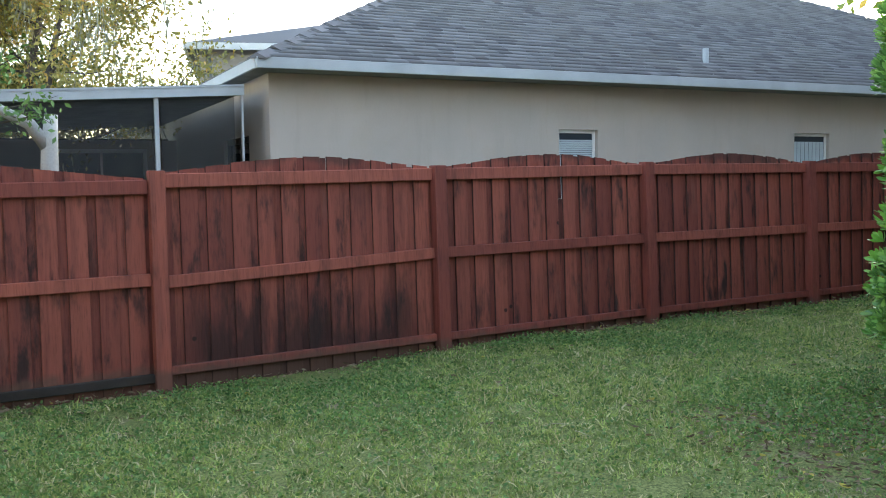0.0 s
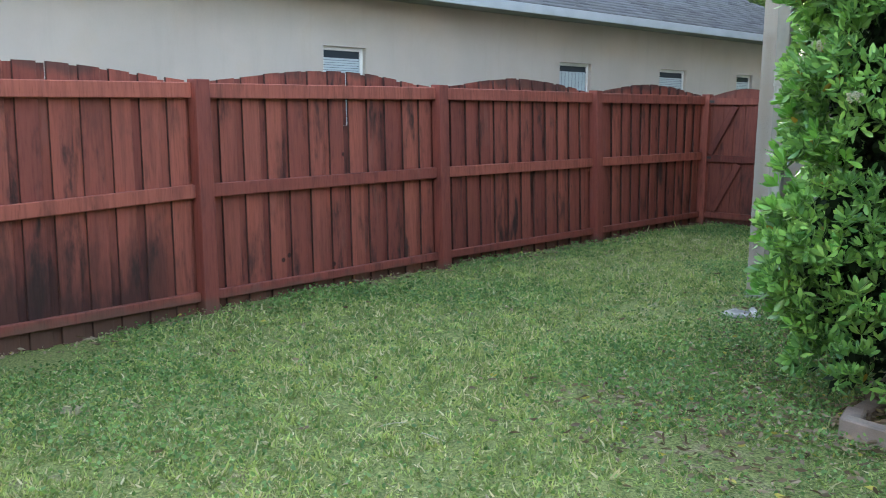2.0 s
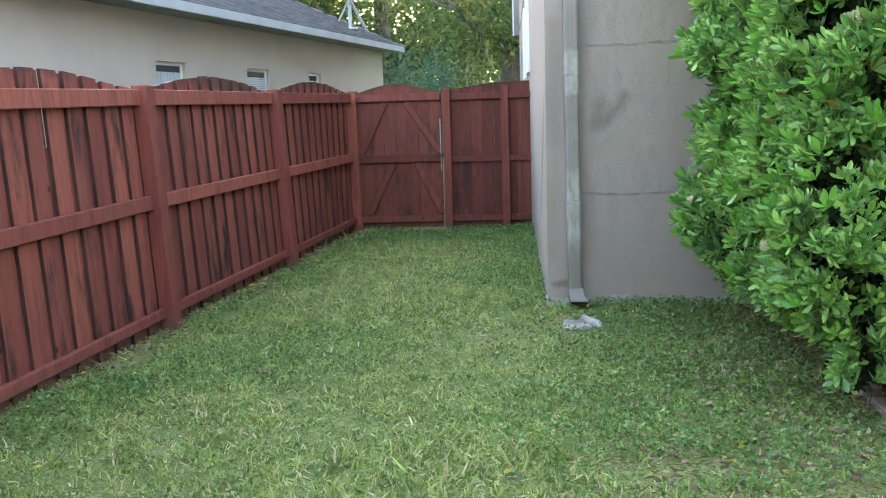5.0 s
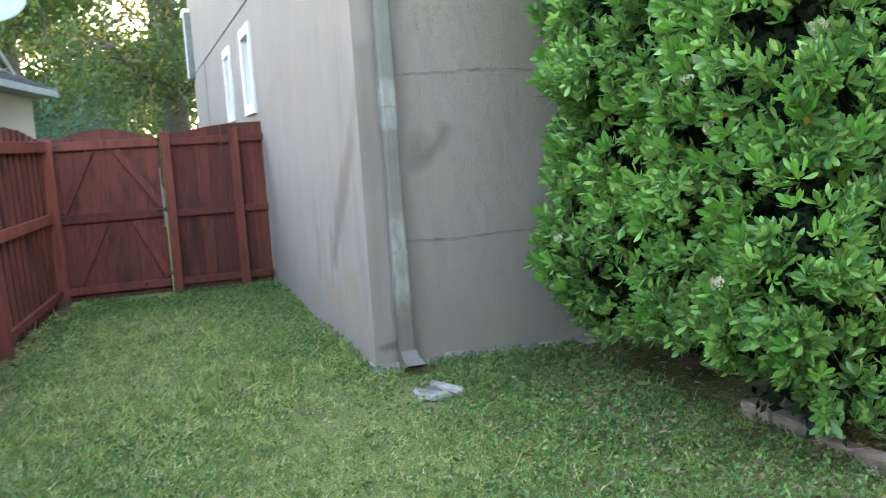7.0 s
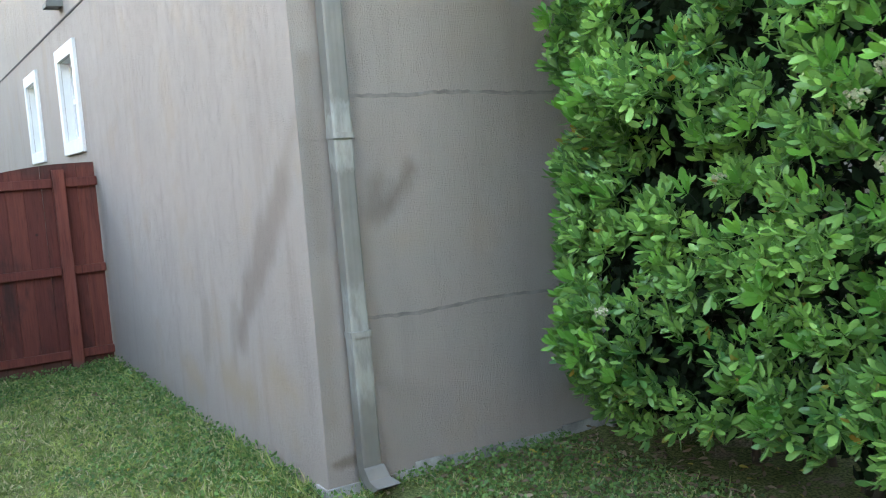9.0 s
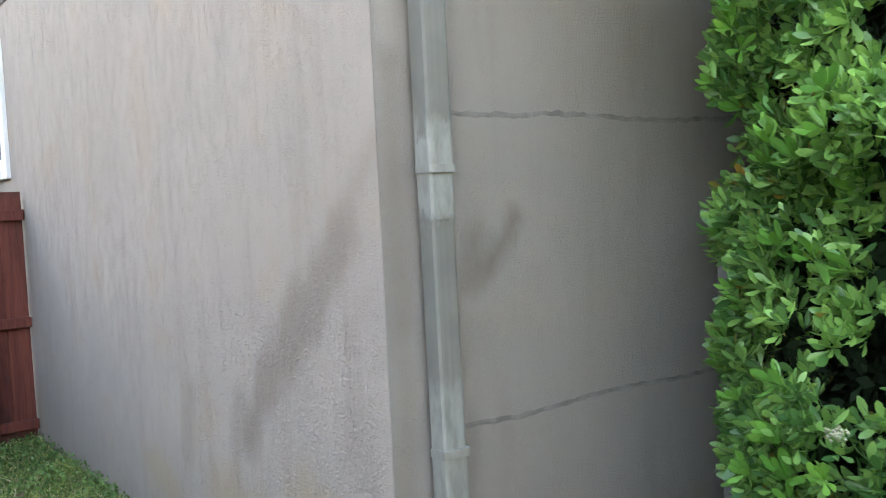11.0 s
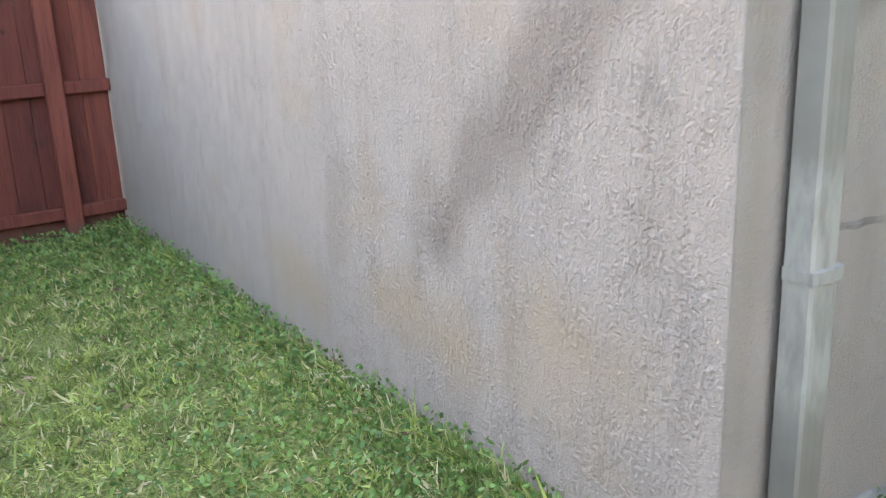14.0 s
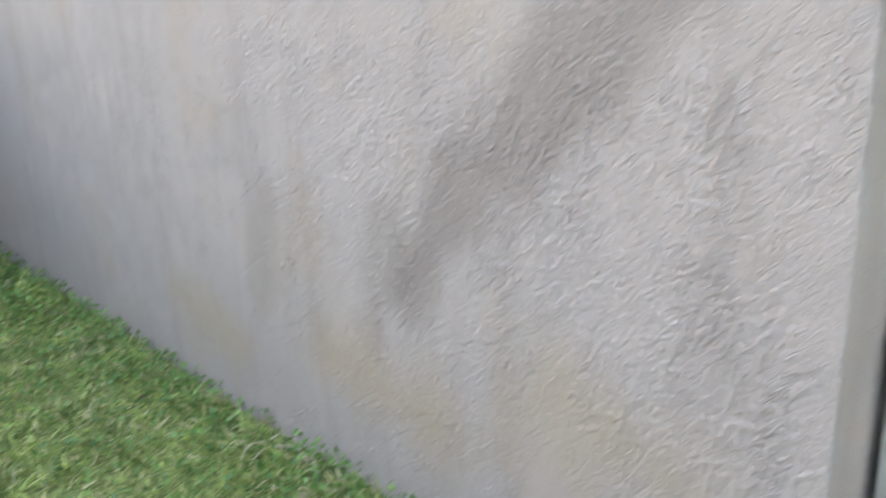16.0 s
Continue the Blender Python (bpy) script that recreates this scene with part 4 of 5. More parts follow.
def neighbour_house():
    e = thing("house", "single-storey tan stucco house with charcoal shingle hip roof", "house", NB_P)
    e.rotation_euler = (0, 0, radians(NB_ANG))
    b = Build()
    # east wall: local x of wall_mesh runs along +y of the house, outer face towards +x
    east = Matrix.Translation((0, NB_Y0, 0)) @ Euler((0, 0, radians(90))).to_matrix().to_4x4()
    wall_mesh(b, NB_Y1 - NB_Y0, -0.2, 2.75, 0.2, [(w0 - NB_Y0, w1 - NB_Y0, 1.2, 2.145) for w0, w1 in NB_WINS], east)
    b.ob("wall", M_NB_WALL, e)
    s = Build()
    wall_mesh(s, NB_W - 0.2, -0.2, 2.75, 0.2, [(NB_W - 0.2 - 2.25, NB_W - 0.2 - 0.8, 0.02, 2.08)], Matrix.Translation((-NB_W, NB_Y0, 0)))
    s.ob("wall", M_NB_WALL, e)
    Build().box((-NB_W, NB_Y0 + 0.2, -0.2), (-NB_W + 0.2, NB_Y1, 2.75)).box((-NB_W + 0.2, NB_Y1 - 0.2, -0.2), (-0.2, NB_Y1, 2.75)).ob("wall", M_NB_WALL, e)
    # dark backing sheets that paint the unlit rooms, no modelled walls
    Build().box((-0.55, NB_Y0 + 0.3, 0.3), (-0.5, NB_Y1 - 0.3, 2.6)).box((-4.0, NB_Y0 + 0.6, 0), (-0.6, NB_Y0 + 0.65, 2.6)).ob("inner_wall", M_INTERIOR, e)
    # roof deck
    half = (EAVE_X + NB_W + 0.45) / 2
    zr = EAVE_Z + half * PITCH
    xr = EAVE_X - half
    c = [(EAVE_X, EAVE_S), (EAVE_X, EAVE_N), (EAVE_X - 2 * half, EAVE_N), (EAVE_X - 2 * half, EAVE_S)]
    deck = Build().add([(x, y, EAVE_Z) for x, y in c] + [(xr, EAVE_S + half, zr), (xr, EAVE_N - half, zr)], [(0, 1, 5, 4), (1, 2, 5), (2, 3, 4, 5), (3, 0, 4)])
    rf = deck.ob("roof", M_SHINGLE, e)
    sl = math.sqrt(1 + PITCH * PITCH)
    E_L = EAVE_N - EAVE_S
    lim = lambda s: s / sl
    up_e = np.array([-1 / sl, 0, PITCH / sl])
    V1 = roof_courses(np.array([EAVE_X, EAVE_S, EAVE_Z]), np.array([0, 1.0, 0]), up_e, E_L, lambda s: lim(s), lambda s: E_L - lim(s), half * sl, 3)
    up_s = np.array([0, 1 / sl, PITCH / sl])
    V2 = roof_courses(np.array([EAVE_X - 2 * half, EAVE_S, EAVE_Z]), np.array([1.0, 0, 0]), up_s, 2 * half, lambda s: lim(s), lambda s: 2 * half - lim(s), half * sl, 5)
    up_n = np.array([0, -1 / sl, PITCH / sl])
    V3 = roof_courses(np.array([EAVE_X, EAVE_N, EAVE_Z]), np.array([-1.0, 0, 0]), up_n, 2 * half, lambda s: lim(s), lambda s: 2 * half - lim(s), half * sl, 7)
    vs, qs, ss, o = [], [], [], 0
    for v, q, z in (V1, V2, V3):
        vs.append(v)
        qs.append(q + o)
        ss.append(z)
        o += len(v)
    me = bulk("shingles", np.concatenate(vs), np.concatenate(qs), np.concatenate(ss), M_SHINGLE)
    tagged(part("shingles", me, rf), "overlapping charcoal shingle tabs", kind="stuff")
    # hip caps
    hc = Build()
    rnd = random.Random(2)
    for (cx, cy), (tx, ty) in ((c[0], (xr, EAVE_S + half)), (c[1], (xr, EAVE_N - half)), (c[3], (xr, EAVE_S + half))):
        n = 34
        for i in range(n):
            a = Vector((cx + (tx - cx) * i / n, cy + (ty - cy) * i / n, EAVE_Z + half * PITCH * i / n))
            d = (Vector((tx, ty, zr)) - Vector((cx, cy, EAVE_Z))).normalized()
            side = Vector((-d.y, d.x, 0)).normalized() * 0.13
            h = 0.03 + rnd.random() * 0.008
            p2 = a + d * 0.31
            hc.add([a + side + Vector((0, 0, -0.02)), a + Vector((0, 0, h + 0.01)), a - side + Vector((0, 0, -0.02)), p2 + side + Vector((0, 0, -0.035)), p2 + Vector((0, 0, h - 0.008)), p2 - side + Vector((0, 0, -0.035))], [(0, 1, 4, 3), (1, 2, 5, 4), (0, 2, 1)])
    tagged(hc.ob("hip_cap", M_SHINGLE, rf), kind="stuff")
    # fascia and soffit
    for lo, hi in (((EAVE_X - 0.02, EAVE_S, 2.745), (EAVE_X + 0.012, EAVE_N, EAVE_Z + 0.004)), ((EAVE_X - 2 * half, EAVE_S - 0.012, 2.745), (EAVE_X - 0.022, EAVE_S + 0.02, EAVE_Z + 0.004)),
                   ((EAVE_X - 2 * half, EAVE_N - 0.02, 2.745), (EAVE_X - 0.022, EAVE_N + 0.012, EAVE_Z + 0.004))):
        Build().box(lo, hi, chamfer=0.004).ob("fascia", M_FASCIA, e, "pale blue-grey fascia board")
    Build().box((EAVE_X - 2 * half + 0.02, EAVE_S + 0.022, 2.752), (EAVE_X - 0.022, EAVE_N - 0.022, 2.765)).ob("soffit", M_SOFFIT, e)
    # windows
    for k, (w0, w1) in enumerate(NB_WINS):
        f = Build()
        z0, z1 = 1.2, 2.145
        for lo, hi in (((-0.1, w0 + 0.002, z0), (-0.06, w0 + 0.045, z1)), ((-0.1, w1 - 0.045, z0), (-0.06, w1 - 0.002, z1)), ((-0.1, w0 + 0.045, z1 - 0.045), (-0.06, w1 - 0.045, z1)),
                       ((-0.1, w0 + 0.045, z0), (-0.06, w1 - 0.045, z0 + 0.045)), ((-0.095, w0 + 0.045, 1.63), (-0.055, w1 - 0.045, 1.665))):
            f.box(lo, hi)
        win = f.ob("window", M_TRIM, e, "white aluminium sash window with drawn blinds")
        p = Build().box((-0.082, w0 + 0.045, z0 + 0.045), (-0.078, w1 - 0.045, 1.63)).ob("pane", M_GLASS, win)
        p2 = Build().box((-0.078, w0 + 0.045, 1.665), (-0.074, w1 - 0.045, z1 - 0.045)).ob("pane", M_GLASS, win)
        # blinds end short so the dark glass above stands in for lintel shade
        bl = Build()
        if k == 1:
            n = 8
            for i in range(n):
                a = w0 + 0.05 + (w1 - w0 - 0.1) * i / n
                bl.box((-0.068, a, z0 + 0.05), (-0.063, a + (w1 - w0 - 0.1) / n * 0.86, z1 - 0.13))
        else:
            n = 26
            for i in range(n):
                a = z0 + 0.05 + (z1 - z0 - 0.18) * i / n
                bl.box((-0.068, w0 + 0.047, a), (-0.063, w1 - 0.047, a + 0.025))
        tagged(bl.ob("blind", M_BLIND, win, "pale slatted blind"), kind="stuff")
        Build().box((-0.06, w0 - 0.03, z0 - 0.05), (0.03, w1 + 0.03, z0 - 0.002), chamfer=0.004).ob("sill", M_NB_WALL, win)
    # sliding door on the porch
    d = Build()
    for lo, hi in (((-2.45, NB_Y0 + 0.05, 0.02), (-2.39, NB_Y0 + 0.12, 2.08)), ((-1.06, NB_Y0 + 0.05, 0.02), (-1.0, NB_Y0 + 0.12, 2.08)), ((-2.39, NB_Y0 + 0.05, 2.0), (-1.06, NB_Y0 + 0.12, 2.08)), ((-1.75, NB_Y0 + 0.06, 0.02), (-1.69, NB_Y0 + 0.11, 2.0))):
        d.box(lo, hi)
    dr = d.ob("door", M_DARKMETAL, e, "dark framed sliding glass door")
    Build().box((-2.39, NB_Y0 + 0.08, 0.05), (-1.06, NB_Y0 + 0.086, 2.0)).ob("pane", M_GLASS, dr)
    # vent pipe on the slope
    px, py = -0.17, 2.72
    pz = EAVE_Z + (EAVE_X - px) * PITCH
    Build().tube([(px, py, pz - 0.05), (px, py, pz + 0.22)], [0.045, 0.045], 12).ob("vent_pipe", M_FASCIA, e, "pale plastic roof vent pipe")
    return e


neighbour_house()


def to_world(x, y, z, p=NB_P, d=NB_D):
    return Vector((p.x + d.y * x + d.x * y, p.y - d.x * x + d.y * y, z))


def porch():
    e = thing("porch", "flat-roofed back porch with thin white posts", "porch", NB_P)
    e.rotation_euler = (0, 0, radians(NB_ANG))
    y0, y1 = -9.2, -4.262
    sh = lambda y: (y + 4.1) * 0.055

    def slab(x0, x1, za, zb, ya=y0, yb=y1):
        return Build().add([(x, y, z + sh(y)) for z in (za, zb) for x, y in ((x0, ya), (x1, ya), (x1, yb), (x0, yb))], [(3, 2, 1, 0), (4, 5, 6, 7), (0, 1, 5, 4), (1, 2, 6, 5), (2, 3, 7, 6), (3, 0, 4, 7)])
    slab(-6.4, -0.13, 2.53, 2.60).ob("roof", M_SOFFIT, e)
    slab(-0.128, -0.1, 2.50, 2.62).ob("fascia", M_FASCIA, e, "pale metal roof edge")
    slab(-6.4, -0.09, 2.602, 2.625).ob("roof_sheet", M_FASCIA, e)
    for y in (-4.28, -5.25, -8.3):
        Build().box((-0.19, y - (0.012 if y > -4.5 else 0.025), 0.0), (-0.13, y + (0.012 if y > -4.5 else 0.025), 2.50 + sh(y)), chamfer=0.004).ob("post", M_POST, e)
    # dark sheets added between the posts to put shade inside the porch
    for ya, yb in ((-5.2, -4.37), (-8.26, -5.28)):
        Build().add([(-0.16, ya, 0.02), (-0.16, yb, 0.02), (-0.16, yb, 2.49 + sh(yb)), (-0.16, ya, 2.49 + sh(ya))], [(0, 1, 2, 3)]).ob("dim_sheet", M_DIM_SHEET, e, "dark see-through sheet added to dim the porch")
    Build().box((-6.3, -9.2, -0.15), (-0.1, -4.02, 0.015)).ob("slab", M_FLOOR_FAR, e)
    w = Build()
    wall_mesh(w, 5.1, 0.0, 2.25, 0.1, [(3.1, 4.6, 0.9, 2.1)], Matrix.Translation((-6.0, -9.15, 0)) @ Euler((0, 0, radians(90))).to_matrix().to_4x4())
    w.ob("wall", M_NB_WALL, e)
    f = Build()
    for lo, hi in (((-6.06, -6.05, 0.9), (-6.02, -5.98, 2.1)), ((-6.06, -4.62, 0.9), (-6.02, -4.55, 2.1)), ((-6.06, -5.98, 2.03), (-6.02, -4.62, 2.1)), ((-6.06, -5.98, 0.9), (-6.02, -4.62, 0.96)), ((-6.06, -5.32, 0.96), (-6.02, -5.28, 2.03))):
        f.box(lo, hi)
    wn = f.ob("window", M_TRIM, e, "wide white-framed porch window")
    Build().box((-6.045, -5.98, 0.96), (-6.04, -4.62, 2.03)).ob("pane", M_GLASS, wn)
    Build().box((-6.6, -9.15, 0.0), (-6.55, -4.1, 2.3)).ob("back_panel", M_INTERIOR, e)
    # unseen end wall, added to keep light out of the porch
    Build().box((-6.0, -9.3, 0.0), (-0.3, -9.2, 2.27)).ob("end_panel", M_SOFFIT, e, "unseen grey end wall added to darken the porch")


porch()


def dish():
    base = to_world(-0.15, 12.5, EAVE_Z + 0.6 * PITCH + 0.06)
    e = thing("satellite_dish", "pale grey satellite dish on a strutted roof mast", "satellite dish", base)
    e.rotation_euler = (0, 0, radians(NB_ANG + 200))
    e.scale = (1.55, 1.55, 1.55)
    Build().box((-0.1, -0.12, -0.05), (0.1, 0.12, -0.03), pose(0, 0, 0, 0, 0, 0), 0.004).ob("foot", M_GALV, e)
    Build().tube([(0, 0, -0.05), (0, 0.02, 0.3), (0, 0.14, 0.62)], [0.025, 0.025, 0.025], 10).ob("mast", M_DISH, e)
    Build().tube([(-0.24, -0.3, -0.06), (0, 0.03, 0.36)], [0.02, 0.02], 8).ob("strut", M_DISH, e)
    Build().tube([(0.24, -0.3, -0.06), (0, 0.03, 0.36)], [0.014, 0.014], 8).ob("strut", M_DISH, e)
    b = Build()
    rings, seg = 6, 24
    vs = []
    m = pose(0, 0.22, 0.72, -62, 0, 0)
    for s, off in ((1, 0), (1, 0.012)):
        for r in range(rings + 1):
            q = r / rings
            for k in range(seg):
                a = k * math.tau / seg
                vs.append(m @ Vector((0.42 * q * math.cos(a), 0.36 * q * math.sin(a), 0.12 * q * q - off)))
    n = (rings + 1) * seg
    fs = []
    for o in (0, n):
        for r in range(rings):
            for k in range(seg):
                f = (o + r * seg + k, o + r * seg + (k + 1) % seg, o + (r + 1) * seg + (k + 1) % seg, o + (r + 1) * seg + k)
                fs.append(f if o == 0 else f[::-1])
    for k in range(seg):
        a, c = rings * seg + k, rings * seg + (k + 1) % seg
        fs.append((a, c, c + n, a + n))
    b.add(vs, fs).ob("reflector", M_DISH, e, smooth=True)
    Build().tube([m @ Vector((0, -0.34, 0.1)), m @ Vector((0, -0.2, 0.42))], [0.013, 0.013], 8).box((-0.05, -0.05, -0.04), (0.05, 0.05, 0.04), m @ pose(0, -0.18, 0.44), 0.008).ob("feed_arm", M_DISH, e)


dish()


def far_house():
    e = thing("house", "distant two-storey tan house with brown shingle roof", "house", (-18.7, 0.9, 0))
    e.rotation_euler = (0, 0, radians(-23))
    x0, y1, zt = -10.0, 16.0, 5.0
    w = Build()
    wall_mesh(w, y1, -0.2, zt, 0.2, [(1.2, 2.2, 3.0, 4.3), (5.0, 6.0, 3.0, 4.3)], Matrix.Translation((0, 0, 0)) @ Euler((0, 0, radians(90))).to_matrix().to_4x4())
    w.box((x0, 0, -0.2), (-0.2, 0.2, zt)).box((x0, 0.2, -0.2), (x0 + 0.2, y1, zt)).box((x0 + 0.2, y1 - 0.2, -0.2), (-0.2, y1, zt))
    w.ob("wall", M_NB_WALL, e)
    o = 0.35
    Build().add([(o, -o, zt), (o, y1 + o, zt), (x0 - o, y1 + o, zt), (x0 - o, -o, zt), (o - 4.8, 8.1, zt + 2.0), (x0 - o + 4.8, 8.3, zt + 2.0)], [(0, 1, 4), (1, 2, 5, 4), (2, 3, 5), (3, 0, 4, 5), (3, 2, 1, 0)]).ob("roof", M_SHINGLE, e)
    Build().box((o - 0.02, -o, zt - 0.16), (o + 0.02, y1 + o, zt + 0.01)).box((x0 - o, -o - 0.02, zt - 0.16), (o - 0.022, -o + 0.02, zt + 0.01)).ob("fascia", M_TRIM, e, "white fascia")
    Build().tube([(0.3, 0.05, zt - 0.1), (0.06, 0.25, zt - 0.35), (0.06, 0.25, 0.1)], [0.05, 0.05, 0.05], 8).ob("downspout", M_SOFFIT, e)
    for a, b in ((1.2, 2.2), (5.0, 6.0)):
        f = Build()
        for lo, hi in (((-0.12, a, 3.0), (-0.05, a + 0.06, 4.3)), ((-0.12, b - 0.06, 3.0), (-0.05, b, 4.3)), ((-0.12, a + 0.06, 4.24), (-0.05, b - 0.06, 4.3)), ((-0.12, a + 0.06, 3.0), (-0.05, b - 0.06, 3.06)), ((-0.12, a + 0.06, 3.62), (-0.05, b - 0.06, 3.67))):
            f.box(lo, hi)
        wn = f.ob("window", M_TRIM, e)
        Build().box((-0.1, a + 0.06, 3.06), (-0.09, b - 0.06, 4.24)).ob("pane", M_GLASS, wn)
    Build().box((-1.0, 0.3, 2.5), (-0.95, y1 - 0.3, 4.8)).ob("inner_wall", M_INTERIOR, e)


far_house()


# ---- trees and far growth ----
LEAF2 = [(0, 0, 0), (0.24, 0.03, 0.45), (0, 0, 1.0), (-0.24, 0.03, 0.45)]
LEAF2_F = [(0, 1, 2, 3)]


def branch_path(rnd, start, direction, length, steps, wander, lift):
    p, d = Vector(start), Vector(direction).normalized()
    pts = [p.copy()]
    for _ in range(steps):
        d = (d + Vector((rnd.uniform(-1, 1), rnd.uniform(-1, 1), rnd.uniform(-1, 1))) * wander + Vector((0, 0, lift))).normalized()
        p = p + d * (length / steps)
        pts.append(p.copy())
    return pts


def tree(label, at, height, r, stems, crown_r, leaves, leaf_size, mat, bark, seed, low=0.28, moss=0, category="tree", flat=0.75):
    rnd = random.Random(seed)
    rs = np.random.RandomState(seed)
    e = thing("tree", label, category, at)
    tips = []
    for s in range(stems):
        a = rnd.uniform(0, math.tau)
        lean = Vector((math.cos(a), math.sin(a), 0)) * (0.10 if stems == 1 else 0.28)
        pts = branch_path(rnd, (lean.x * r * 2, lean.y * r * 2, -0.2), lean + Vector((0, 0, 1)), height * rnd.uniform(0.8, 0.95), 9, 0.07, 0.05)
        rr = [r * (1.25 if i == 0 else 1.0) * (1 - 0.88 * (i / 9) ** 1.1) for i in range(10)]
        Build().tube(pts, rr, 12).ob("trunk", bark, e, smooth=True)
        for i in range(2, 10):
            f = i / 9
            if f < low:
                continue
            for _ in range(2 if i < 8 else 3):
                b = rnd.uniform(0, math.tau)
                L = crown_r * rnd.uniform(0.6, 1.05) * (1 - 0.35 * f)
                limbs = Build()
                q = branch_path(rnd, pts[i], Vector((math.cos(b), math.sin(b), rnd.uniform(0.0, 0.55))), L, 6, 0.2, 0.04)
                w = max(0.02, rr[i] * 0.42)
                limbs.tube(q, [w * (1 - 0.85 * k / 6) for k in range(7)], 6, False)
                for k in range(2, 7):
                    for _ in range(2):
                        c = rnd.uniform(0, math.tau)
                        q2 = branch_path(rnd, q[k], Vector((math.cos(c), math.sin(c), rnd.uniform(-0.2, 0.5))), L * rnd.uniform(0.2, 0.42), 4, 0.3, 0.0)
                        limbs.tube(q2, [w * 0.3 * (1 - 0.8 * j / 4) for j in range(5)], 4, False)
                        tips += q2[1:]
                limbs.ob("limb", bark, e)
    tips = np.array([tuple(t) for t in tips])
    # leaves gather in loose sprays round the twigs, so that gaps stay open between them
    keep = tips[rs.permutation(len(tips))[: max(20, int(len(tips) * 0.8))]]
    ci = rs.randint(0, len(keep), leaves)
    pos = keep[ci] + rs.normal(0, 1, (leaves, 3)) * np.array([0.34, 0.34, 0.26]) * (crown_r / 4.5)
    pos = pos[pos[:, 2] > 0.9]
    n = len(pos)
    ax = rs.normal(0, 1, (n, 3)) + np.array([0, 0, -0.25])
    T = frames_from(ax, rs.uniform(0, math.tau, n), leaf_size * rs.uniform(0.6, 1.35, n), pos)
    v, q, s = repeat(LEAF2, LEAF2_F, T)
    tagged(part("crown", bulk("crown", v, q, s, mat), e), kind="stuff")
    if moss:
        ci = rs.randint(0, len(keep), moss)
        base = keep[ci]
        M = 26
        pos = np.repeat(base, M, 0) + rs.normal(0, 0.09, (moss * M, 3))
        drop = rs.uniform(0.2, 1.3, (moss, 1)).repeat(M, 0)[:, 0] * rs.uniform(0, 1, moss * M)
        pos[:, 2] -= drop
        pos = pos[pos[:, 2] > 1.0]
        n = len(pos)
        ax = rs.normal(0, 0.18, (n, 3)) + np.array([0, 0, -1.0])
        T = frames_from(ax, rs.uniform(0, math.tau, n), np.stack([np.full(n, 0.06), np.full(n, 0.06), rs.uniform(0.18, 0.4, n)], 1), pos)
        v, q, s = repeat(LEAF2, LEAF2_F, T)
        tagged(part("hanging_moss", bulk("hanging_moss", v, q, s, M_MOSS), e), "grey-green moss hanging from the limbs", kind="stuff")
    return e


def shrub(label, at, size, leaves, leaf_size, mat, seed):
    rnd = random.Random(seed)
    rs = np.random.RandomState(seed)
    e = thing("shrub", label, "shrub", at)
    st = Build()
    tips = []
    for _ in range(14):
        a = rnd.uniform(0, math.tau)
        q = branch_path(rnd, (0.3 * math.cos(a) * size[0] * 0.3, 0.3 * math.sin(a) * size[1] * 0.3, -0.1), (math.cos(a) * 0.6, math.sin(a) * 0.6, 1), size[2] * rnd.uniform(0.7, 1.05), 7, 0.16, 0.0)
        st.tube(q, [0.035 * (1 - 0.8 * k / 7) for k in range(8)], 5, False)
        tips += q[1:]
    st.ob("stems", M_BARK, e)
    tips = np.array([tuple(t) for t in tips])
    pos = tips[rs.randint(0, len(tips), leaves)] + rs.normal(0, 0.2, (leaves, 3)) * np.array(size)
    pos = pos[pos[:, 2] > 0.02]
    n = len(pos)
    T = frames_from(rs.normal(0, 1, (n, 3)) + np.array([0, 0, 0.3]), rs.uniform(0, math.tau, n), leaf_size * rs.uniform(0.6, 1.3, n), pos)
    v, q, s = repeat(LEAF2, LEAF2_F, T)
    tagged(part("foliage", bulk("foliage", v, q, s, mat), e), kind="stuff")


tree("tall straight oak with hanging moss", (0.0, 20.3, 0), 16, 0.40, 1, 5.5, 42000, 0.17, M_TREE_N, M_BARK, 11, 0.12, 90)
tree("spreading oak hung with grey moss", (-4.6, 29, 0), 14, 0.42, 1, 6.0, 36000, 0.2, M_TREE_N, M_BARK, 12, 0.1, 90)
tree("yellowing backlit tree behind the gate", (-3.2, 37, 0), 13, 0.35, 1, 6.0, 14000, 0.24, M_TREE_Y, M_BARK, 13, 0.15, 40)
tree("dark leafy oak behind the houses", (-9.5, 26, 0), 14, 0.4, 1, 6.0, 28000, 0.2, M_TREE_N, M_BARK, 14, 0.22, 30)
tree("dark leafy oak beyond the side yard", (2.5, 33, 0), 14, 0.4, 1, 6.0, 12000, 0.22, M_TREE_N, M_BARK, 15, 0.18, 30)
tree("airy yellow-green tree hung with moss", (-14.2, -4.5, 0), 8.5, 0.13, 2, 4.2, 52000, 0.10, M_TREE_Y, M_BARK, 16, 0.22, 200)
tree("grey-green tree draped with hanging moss", (-16.8, -4.9, 0), 9, 0.22, 1, 4.4, 30000, 0.13, M_TREE_N, M_BARK, 17, 0.25, 260)
tree("tall dark oak far behind the gate", (-6.5, 42, 0), 16, 0.4, 1, 7.0, 26000, 0.28, M_TREE_N, M_BARK, 18, 0.1, 30)
tree("tall dark oak in the far distance", (0.5, 46, 0), 16, 0.4, 1, 7.0, 26000, 0.28, M_TREE_N, M_BARK, 19, 0.1, 30)
shrub("blue-green shrub beyond the fence", (-3.4, 22.0, 0), (1.2, 1.2, 3.2), 5000, 0.14, M_SHRUB, 31)
